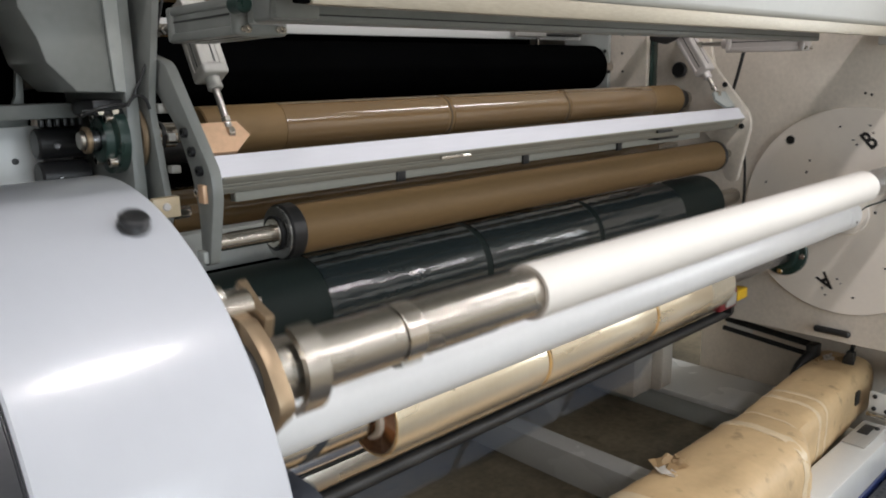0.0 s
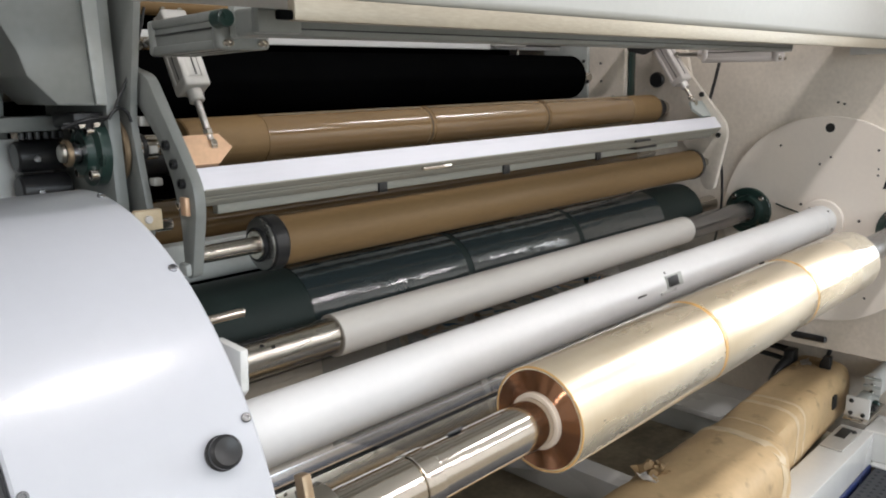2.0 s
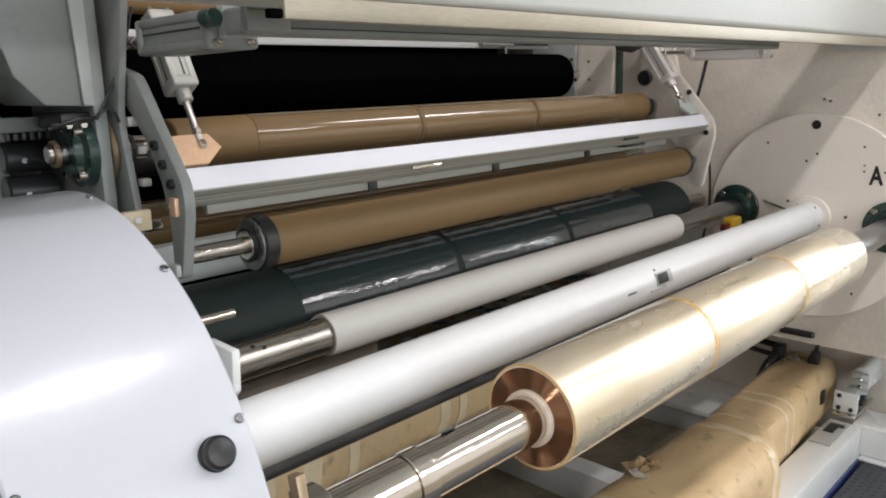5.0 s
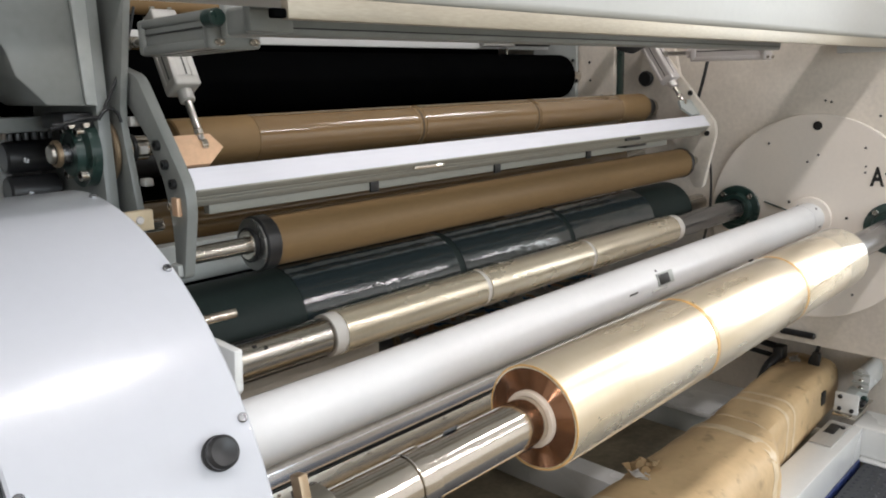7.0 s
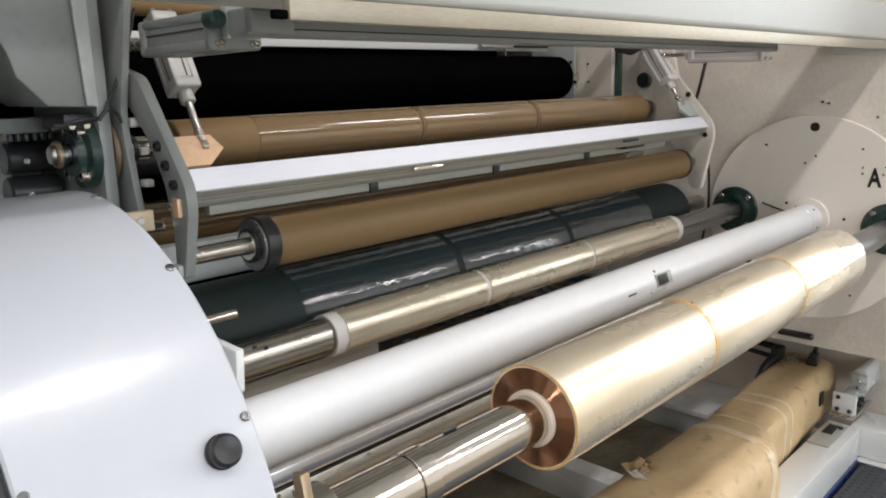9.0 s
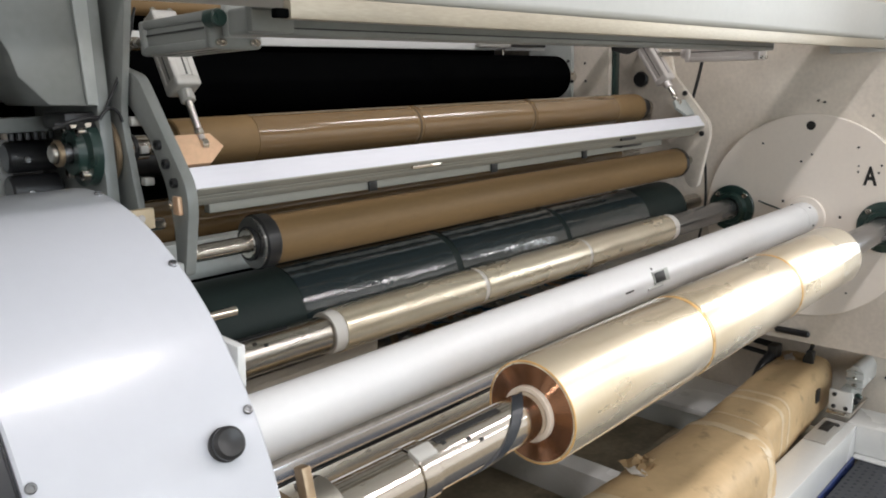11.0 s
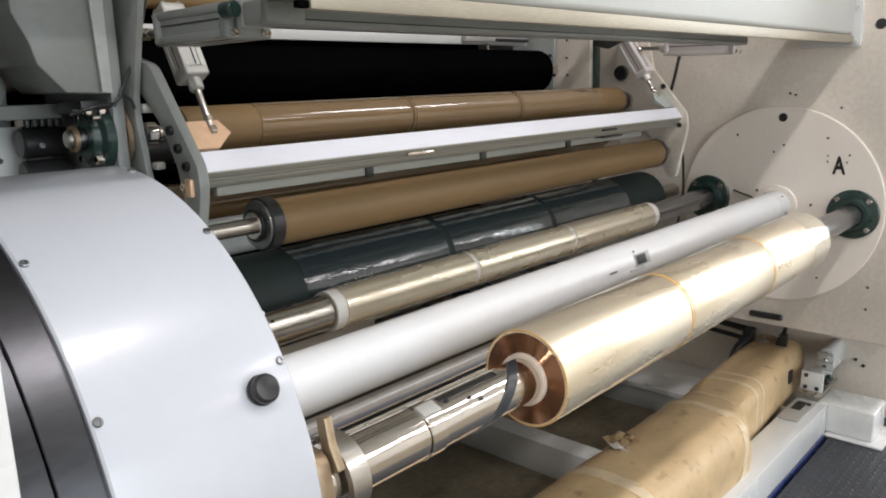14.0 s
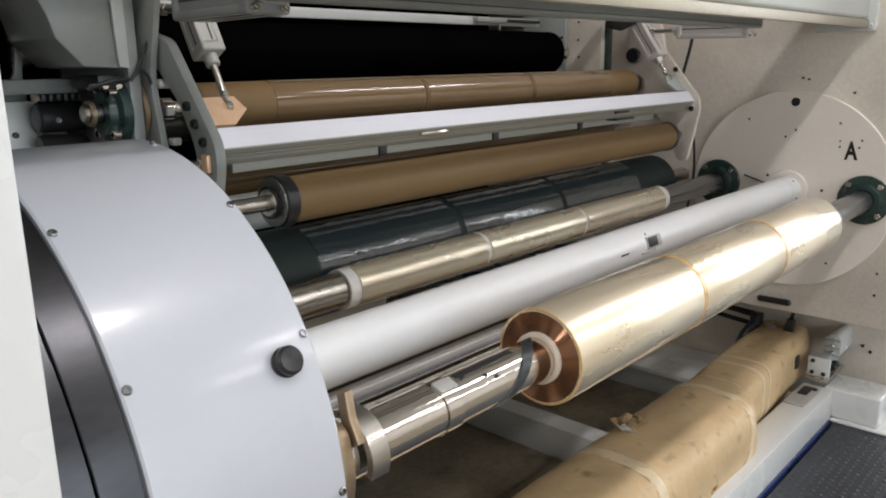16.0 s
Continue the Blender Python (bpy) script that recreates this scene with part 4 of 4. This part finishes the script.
for k in range(9):
    part("bar_screw", moved(rod(0, 0.003, 0.0045, 0.0008, 12), Matrix.Translation((-2.30 + 0.24 * k, 0.3015, 0.668)) @ pose(0, 0, 0, 0, 0, -90)), "chrome", cutter)
part("black_bar", moved(rod(-2.42, -0.22, 0.018, 0.003), Matrix.Translation((0, 0.312, 0.602))), "dark", cutter)
tip = thing("cutter_handle", (0, 0, 0), "yellow plastic handle at the cutter's end", "handle")
part("handle_grip", box(-0.238, -0.165, 0.270, 0.312, 0.650, 0.692, 0.008, 3), "yellow", tip)
part("handle_stem", box(-0.27, -0.235, 0.282, 0.304, 0.640, 0.676, 0.004), "red", tip)
carriage = thing("knife_carriage", (0, 0, 0), "small red knife carriage running on the cutter beam", "cutter carriage")
part("carriage_body", box(-0.06, 0.06, 0.245, 0.292, 0.655, 0.725, 0.008, 3), "red", carriage)
part("carriage_cover", box(-0.03, 0.04, 0.238, 0.2455, 0.668, 0.710, 0.003), "alu", carriage)
part("knife_holder", box(0.03, 0.055, 0.25, 0.285, 0.63, 0.656, 0.003), "black", carriage)

# ---- film web ----
web = thing("film_web", (0, 0, 0), "clear film web coming down from the contact roller", "film")
for x0, x1 in LANES:
    part("film_lane", prism([(0.3225, 0.985), (0.3232, 0.985), (0.2886, 0.735), (0.288, 0.735)], x0, x1, 0), "film", web)
tail = thing("film_tail", (0, 0, 0), "clear film web stretched to the finished roll", "film")
for x0, x1 in LANES:
    bm = bmesh.new()
    n = 24
    rows = []
    for k in range(n + 1):
        d = 0.56 * k / n
        rows.append([bm.verts.new((x0 + (x1 - x0) * j / 6, d, 0.0022 * math.sin(9 * j / 6 + x0 * 5) * math.sin(math.pi * k / n))) for j in range(7)])
    for p, q in zip(rows, rows[1:]):
        for j in range(6):
            bm.faces.new((p[j], p[j + 1], q[j + 1], q[j]))
    part("film_lane", bm, "film_tail", tail)

# ---- below the turret ----


def wrapped(x0, x1, size, n=46, seg=40, seed=0.0, sq=3.2):
    """A paper-wrapped bundle along x; size(x) gives y, z, half width, half height."""
    bm = bmesh.new()
    rings = []
    for k in range(n + 1):
        x = x0 + (x1 - x0) * k / n
        y, z, hy, hz = size(x)
        row = []
        for j in range(seg):
            a = 2 * math.pi * j / seg
            c, s_ = math.cos(a), math.sin(a)
            f = (abs(c) ** sq + abs(s_) ** sq) ** (-1 / sq)
            d = 1.012 + 0.026 * noise.noise((x * 6 + seed, c * 2, s_ * 2)) - 0.045 * abs(noise.noise((x * 12, c * 3 + seed, s_ * 3))) - 0.02 * abs(noise.noise((x * 31, c * 6, s_ * 6 + seed)))
            row.append(bm.verts.new((x, y + hy * f * c * d, z + hz * f * s_ * d)))
        rings.append(row)
    for p, q in zip(rings, rings[1:]):
        for j in range(seg):
            bm.faces.new((p[j], p[(j + 1) % seg], q[(j + 1) % seg], q[j]))
    bm.faces.new(rings[0][::-1])
    bm.faces.new(rings[-1])
    return bm


def band(x, w, size, grow=0.0035, tilt=0.0, seed=0.0, sq=3.2, seg=40):
    bm = wrapped(x - w / 2, x + w / 2, lambda q: (size(q)[0], size(q)[1], size(q)[2] + grow, size(q)[3] + grow), 2, seg, seed, sq)
    if tilt:
        for vv in bm.verts:
            vv.co.x += tilt * (vv.co.z - size(x)[1])
    return bm


roll2 = thing("wrapped_roller", (0, 0, 0), "idle roller wrapped in brown kraft paper behind the cutter", "wrapped roll")
r2 = lambda x: (0.50, 0.615, 0.098, 0.098)
part("paper_wrap", wrapped(-2.45, -0.25, r2, 40, 36, 4.0, 2.2), "cardboard", roll2)
for x, w in ((-2.02, 0.035), (-1.90, 0.05), (-1.78, 0.03), (-1.47, 0.035), (-1.40, 0.03), (-0.9, 0.04)):
    part("tape_band", band(x, w, r2, 0.002, 0.05, 4.0, 2.2, 36), "tape", roll2, "pale sticky tape band")
part("roller_journal", moved(rod(-2.75, -2.44, 0.03), Matrix.Translation((0, 0.50, 0.615))), "steel", roll2)
part("roller_journal", moved(rod(-0.26, 0.012, 0.03), Matrix.Translation((0, 0.50, 0.615))), "steel", roll2)

tray = thing("scrap_tray", (0, 0, 0), "white painted steel tray below the contact roller", "tray")
part("tray_bar", box(-2.6, 0.012, 0.37, 0.60, 0.775, 0.79, 0.003), "white", tray)
part("tray_end", box(-2.6, -1.75, 0.334, 0.347, 0.80, 0.908, 0.003), "taupe", tray, "taupe end plate of the tray")
part("tray_lip", box(-2.6, 0.012, 0.362, 0.370, 0.775, 0.80, 0.002), "grey_paint", tray)
random.seed(4)
KINDS = (("core", "crumpled white film scrap in the tray"), ("tape", "brown printed film scrap in the tray"), ("white", "crumpled white film scrap in the tray"), ("blue_print", "blue printed film scrap in the tray"), ("core", "crumpled white film scrap in the tray"), ("blue_print", "blue printed film scrap in the tray"), ("tag", "salmon printed film scrap in the tray"))
for k in range(42):
    x = -1.56 + 0.95 * k / 42 + random.uniform(-0.015, 0.015)
    kind, words = KINDS[k % 7]
    bm = bmesh.new()
    g, lx, ly = 3, random.uniform(0.05, 0.10), random.uniform(0.02, 0.04)
    vs = [[bm.verts.new((lx * (i / g - 0.5), ly * (j / g - 0.5), random.uniform(0, 0.009))) for j in range(g + 1)] for i in range(g + 1)]
    for i in range(g):
        for j in range(g):
            bm.faces.new((vs[i][j], vs[i + 1][j], vs[i + 1][j + 1], vs[i][j + 1]))
    bmesh.ops.solidify(bm, geom=bm.faces[:], thickness=0.0008)
    m = Matrix.Translation((x, random.uniform(0.44, 0.58), 0.794)) @ pose(0, 0, 0, random.uniform(-6, 12), random.uniform(-8, 8), random.uniform(0, 180))
    tagged(part("film_scrap", moved(bm, m), kind, smooth=False), words, "film scrap", "film scraps")
pin = thing("guide_pin", (0, 0, 0), "short bare steel guide pin beside the contact roller", "pin")
part("pin_rod", moved(rod(-2.45, -2.150, 0.0085, 0.002, 20), Matrix.Translation((0, 0.25, 1.081))), "chrome", pin)
shelf = thing("cross_tie", (0, 0, 0), "pale painted cross tie behind the lay-on roller", "beam")
part("tie_body", box(-2.6, -1.90, 0.50, 0.54, 1.085, 1.165, 0.004), "grey_paint", shelf)
mid = roller("film_roller", (0, 0.63, 1.185), -2.15, -0.30, 0.055, "brown_film", 0.016, -2.27, -0.1, "brown film-covered roller behind the lay-on roller")
part("end_cap", ring(-2.168, -2.1505, 0.0165, 0.057, 0.003), "black", mid, "black end cap")

base = thing("base_beam", (0, 0, 0), "white painted steel base beam on the floor", "beam")
part("beam_body", box(-3.2, 0.078, -0.197, -0.086, 0.0, 0.205, 0.004), "white", base)
part("foot_block", box(0.08, 0.25, -0.36, -0.16, 0.092, 0.208, 0.008, 3), "white", base)
part("foot_plate", box(0.055, 0.27, -0.40, -0.198, 0.083, 0.0915, 0.003), "white", base)
part("blue_skirt", box(-3.2, 0.05, -0.206, -0.1975, 0.06, 0.0915, 0.002), "blue", base, "dark blue protective edging")
part("top_plate", box(-0.16, 0.05, -0.165, -0.09, 0.2055, 0.211, 0.002), "alu", base, "bare metal plate with a dark slot")
part("plate_slot", box(-0.06, 0.03, -0.14, -0.105, 0.2112, 0.2125, 0.0005), "dark", base)
part("plate_bolt", moved(rod(0.211, 0.219, 0.009, 0.002, 6), Matrix.Translation((0.01, -0.15, 0)) @ AXIS_Z), "dark", base)
flb = thing("floor_beam", (0, 0, 0), "white painted channel beam lying under the rollers", "beam", "floor beams")
part("beam_body", box(-0.745, -0.652, -0.085, 1.8, 0.0, 0.125, 0.004), "white", flb)
copy_thing(flb, Matrix.Translation((-1.45, 0, 0)))
sill = thing("frame_sill", (0, 0, 0), "white painted sill along the foot of the side frame", "beam")
part("sill_face", box(0.03, 0.36, 0.36, 1.8, 0.0, 0.09, 0.004), "grey_paint", sill)
part("sill_ledge", box(0.02, 0.372, 0.35, 1.8, 0.0905, 0.115, 0.003), "white", sill)

pack = thing("wrapped_roll", (0, 0, 0), "long roller wrapped in torn brown kraft paper and tape", "wrapped roll")


def pk(x):
    t = min(1, max(0, (x + 0.62) / 0.16))
    t = t * t * (3 - 2 * t)
    return (-0.005 + 0.025 * t, 0.235 + 0.02 * t, 0.158 - 0.038 * t, 0.148 - 0.03 * t)


part("paper_wrap", wrapped(-2.6, -0.50, pk, 70, 52, 0.0, 3.4), "cardboard", pack)
part("paper_wrap", wrapped(-0.62, 0.27, lambda x: (0.03 + 0.05 * (x + 0.4), 0.258, 0.108, 0.112), 40, 48, 9.0, 4.2), "cardboard", pack)
for x, w, tl, gr in ((-0.66, 0.035, 0.30, 0.0012), (-1.25, 0.045, 0.2, 0.0012)):
    part("tape_band", band(x, w, pk, gr, tl, 0.0, 3.4, 52), "tape", pack, "pale sticky tape band")
for x, w in ((-0.33, 0.02), (-0.26, 0.016), (-0.5, 0.008)):
    part("tape_band", band(x, w, lambda q: (0.03 + 0.05 * (q + 0.4), 0.258, 0.108, 0.112), 0.0014, 0.12, 9.0, 4.2, 48), "tape", pack, "pale sticky tape band")
random.seed(7)
for k, (x, y, sz) in enumerate(((-1.02, 0.09, 0.06), (-0.97, 0.10, 0.05), (-1.05, 0.06, 0.055), (-0.99, 0.055, 0.045), (-0.95, 0.075, 0.04), (-0.93, -0.15, 0.05), (0.17, 0.09, 0.045), (0.19, 0.06, 0.04), (0.14, 0.11, 0.03))):
    bm = bmesh.new()
    g = 4
    vs = [[bm.verts.new((sz * (i / g - 0.5) + random.uniform(-1, 1) * sz * 0.1, sz * 0.8 * (j / g - 0.5) + random.uniform(-1, 1) * sz * 0.1, random.uniform(0, sz * 0.35))) for j in range(g + 1)] for i in range(g + 1)]
    for i in range(g):
        for j in range(g):
            bm.faces.new((vs[i][j], vs[i + 1][j], vs[i + 1][j + 1], vs[i][j + 1]))
    bmesh.ops.solidify(bm, geom=bm.faces[:], thickness=0.002)
    z = 0.376 if x < -0.5 else 0.368
    if y < -0.1:
        z = 0.22
    part("torn_flap", moved(bm, Matrix.Translation((x, y, z)) @ pose(0, 0, 0, random.uniform(-25, 25), random.uniform(-20, 20), random.uniform(0, 90))), "core" if k in (2, 6) else "cardboard", pack, "torn paper flap")
part("paper_stamp", box(0.05, 0.085, -0.062, -0.054, 0.26, 0.31, 0.0005), "letter", pack, "small black printed mark")
part("roll_journal", moved(rod(0.26, 0.38, 0.035), Matrix.Translation((0, 0.06, 0.258))), "steel", pack)

brk = thing("wall_bracket", (0, 0, 0), "white bolted bearing bracket on the side frame", "bracket")
part("bracket_plate", box(0.10, 0.114, -0.169, -0.087, 0.234, 0.311, 0.003), "white", brk)
for y, z in ((-0.149, 0.249), (-0.107, 0.249), (-0.107, 0.296)):
    part("bracket_bolt", moved(rod(0.092, 0.10, 0.008), Matrix.Translation((0, y, z))), "black", brk)
part("bracket_foot", box(0.08, 0.30, -0.169, -0.087, 0.222, 0.2335, 0.002), "steel", brk)
part("bearing_block", prism(rounded([(-0.172, 0.291), (-0.112, 0.291), (-0.112, 0.352), (-0.128, 0.378), (-0.156, 0.378), (-0.172, 0.352)], 0.012), 0.215, 0.379, 0.004), "white", brk)
for k, z in enumerate((0.302, 0.330, 0.357)):
    part("block_bolt", moved(rod(0.203, 0.215, 0.009, 0.003, 6 if k else 20), Matrix.Translation((0, -0.142, z))), "steel", brk)
part("block_cap", moved(rod(0.20, 0.2145, 0.014, 0.004), Matrix.Translation((0, -0.160, 0.262))), "green_iron", brk)
part("block_neck", box(0.1145, 0.30, -0.148, -0.108, 0.234, 0.301, 0.004), "grey_paint", brk)
for k in range(3):
    part("block_rib", box(0.188, 0.1995, -0.175 , -0.115, 0.291 + 0.0313 * k + 0.004, 0.291 + 0.0313 * k + 0.012, 0.002), "grey_paint", brk)
part("block_pin", moved(rod(0.17, 0.20, 0.012), Matrix.Translation((0, -0.159, 0.254))), "black", brk)
clampt = thing("rail_clamp", (0, 0, 0), "black rail clamp with a hose above the wrapped roll", "clamp")
part("rail", moved(rod(0, 0.36, 0.013), along((0.20, 0.52, 0.43), (0.20, 0.16, 0.40))), "black", clampt)
part("rail", moved(rod(0, 0.36, 0.010), along((0.18, 0.52, 0.395), (0.18, 0.16, 0.365))), "black", clampt)
part("clamp_body", box(0.15, 0.21, 0.13, 0.17, 0.33, 0.415, 0.008), "black", clampt)
part("clamp_pad", moved(rod(-0.062, 0.062, 0.012, 0.006), Matrix.Translation((-0.001, 0.028, 0.537)) @ pose(0, 0, 0, 0, 0, -90)), "black", clampt)
part("clamp_fork", box(0.17, 0.20, 0.0, 0.03, 0.372, 0.415, 0.006), "dark", clampt)
part("hook_plate", prism(rounded([(-0.01, 0.372), (0.035, 0.372), (0.03, 0.40), (0.012, 0.425), (-0.002, 0.42)], 0.008), 0.150, 0.160, 0.002), "dark", clampt)
part("clamp_hook", moved(rod(-0.04, 0.04, 0.008), Matrix.Translation((0.20, 0.02, 0.41)) @ pose(0, 0, 0, 0, 50, 30)), "dark", clampt)
cable("hose", [(0.17, 0.15, 0.38), (0.10, 0.17, 0.33), (0.07, 0.19, 0.22), (0.10, 0.22, 0.12)], 0.019, "black", clampt, "bent black hose")
label = thing("paper_label", (0, 0, 0), "blank white label stuck on the side frame", "label")
part("label_sheet", box(0.3775, 0.3798, 0.48, 0.60, 0.31, 0.36, 0.0003), "white", label)

matt = thing("floor_mat", (0, 0, 0), "black studded rubber mat on a low walkway board", "floor mat")
part("walkway_board", box(-3.4, 0.9, -1.35, -0.225, 0.0, 0.0725, 0.003), "dark", matt)
part("mat_sheet", box(-3.4, 0.9, -1.35, -0.216, 0.073, 0.082, 0.003), "mat", matt)
studs = bmesh.new()
for i in range(64):
    for j in range(26):
        x, y = -1.2 + 0.03 * i + (0.015 if j % 2 else 0), -0.235 - 0.026 * j
        if 0.04 < x < 0.285 and y > -0.415:
            continue
        top = studs.verts.new((x, y, 0.0865))
        rim = [studs.verts.new((x + 0.008 * math.cos(q * math.pi / 3), y + 0.008 * math.sin(q * math.pi / 3), 0.082)) for q in range(6)]
        for q in range(6):
            studs.faces.new((rim[q], rim[(q + 1) % 6], top))
part("mat_studs", studs, "mat", matt, kind="stuff")
cable("hose", [(-0.005, -0.02, 1.03), (-0.012, -0.06, 0.99), (-0.012, -0.10, 0.992), (-0.01, -0.15, 1.01), (-0.012, -0.18, 1.03)], 0.0035, "blue_hose", turret, "thin blue air hose")
cable("hose", [(-0.005, 0.0, 0.05), (-0.01, 0.05, 0.02), (-0.01, 0.11, 0.03), (-0.008, 0.16, 0.045)], 0.003, "green_iron", turret, "thin dark green air hose")

# ---- motion ----
TURN_ROWS = [(0, 139.8), (0.1, 131.0), (0.2, 120.0), (0.3, 106.5), (0.4, 94.0), (0.5, 82.0), (0.6, 68.5), (0.7, 55.0), (0.8, 43.5), (0.9, 35.0),
             (1.0, 28.5), (1.1, 22.0), (1.2, 16.0), (1.3, 10.5), (1.4, 6.5), (1.5, 4.2), (1.6, 2.6), (1.8, 1.6), (2.0, 1.4), (2.5, 1.4), (16.0, 1.4)]
SPIN_ROWS = [(0, 165), (9.4, 165), (9.9, 115), (10.4, 60), (10.9, 12), (11.1, 0), (16.0, 0)]
LIFT_ROWS = [(0, 0), (2.95, 0), (3.05, 0.25), (3.15, 0.7), (3.25, 0.97), (3.35, 1), (6.32, 1), (6.42, 0.75), (6.5, 0.3), (6.6, 0.03), (6.7, 0), (16.0, 0)]
CAR_ROWS = [(0, -0.36), (4.6, -0.36), (4.9, -1.2), (5.3, -2.28), (7.5, -2.28), (7.6, -2.16), (7.7, -1.99), (7.8, -1.84), (7.9, -1.66), (8.0, -1.46), (8.1, -1.20), (8.2, -0.9), (8.4, -0.45), (8.5, -0.36), (16.0, -0.36)]
TAIL_PHI = [(0, 95), (0.5, 95), (0.9, 105), (1.2, 150), (1.5, 215), (1.8, 240), (16, 240)]


def at_time(rows, t):
    for (t0, a), (t1, b) in zip(rows, rows[1:]):
        if t <= t1:
            return a + (b - a) * max(0, (t - t0)) / (t1 - t0)
    return rows[-1][1]


def motions():
    rows = [(t, pose(0, CY, CZ, a - 1.4)) for t, a in TURN_ROWS]
    for ob in (turret, core):
        walk(ob, rows)
    sy, sz = -SP * math.cos(SPA), -SP * math.sin(SPA)
    times = sorted({t for t, _ in TURN_ROWS} | {t for t, _ in SPIN_ROWS})
    walk(gold, [(t, pose(0, CY, CZ, at_time(TURN_ROWS, t) - 1.4) @ pose(0, sy, sz, at_time(SPIN_ROWS, t))) for t in times])
    walk(spindles[1], [(t, pose(0, sy, sz, a)) for t, a in SPIN_ROWS])
    lift = lambda k: (-0.105 * k, 0.185 * k)
    walk(cutter, [(t, pose(0, *lift(k))) for t, k in LIFT_ROWS])
    walk(tip, [(t, pose(0, -0.085 * k, 0.285 * k)) for t, k in LIFT_ROWS])
    times = sorted({t for t, _ in LIFT_ROWS} | {t for t, _ in CAR_ROWS})
    walk(carriage, [(t, pose(at_time(CAR_ROWS, t), *lift(at_time(LIFT_ROWS, t)))) for t in times])
    ey, ez = 0.286, 0.748
    rows = []
    for t in [k / 10 for k in range(19)] + [4.7]:
        a = radians(at_time(TURN_ROWS, t) - 1.4)
        gy, gz = CY + sy * math.cos(a) - sz * math.sin(a), CZ + sy * math.sin(a) + sz * math.cos(a)
        p = radians(at_time(TAIL_PHI, t))
        py, pz = gy + 0.086 * math.cos(p), gz + 0.086 * math.sin(p)
        rows.append((t, pose(0, py, pz, math.degrees(math.atan2(ez - pz, ey - py)))))
    rows += [(5.0, pose(0, 0.20, 0.60, -40)), (5.3, pose(0, 0.62, 0.45, -45)), (5.6, pose(0, 0.95, 0.008, 0)), (16.0, pose(0, 0.95, 0.008, 0))]
    walk(tail, rows)
    walk(web, [(0, pose(0, 0, 0)), (4.8, pose(0, 0, 0)), (5.1, pose(0, 0.25, -0.05, -45)), (5.4, pose(0, 0.35, 0.326, -88)), (16.0, pose(0, 0.35, 0.326, -88))])
    cyy, czz = CY + SP * math.cos(SPA), CZ + SP * math.sin(SPA)
    for wr, away in zip(wraps, ((0.66, 0.86), (0.69, 0.86))):
        walk(wr, [(0, pose(0, *away)), (5.0, pose(0, *away)), (5.2, pose(0, 0.45, 0.83)), (5.4, pose(0, cyy, czz)), (16.0, pose(0, cyy, czz))])


motions()
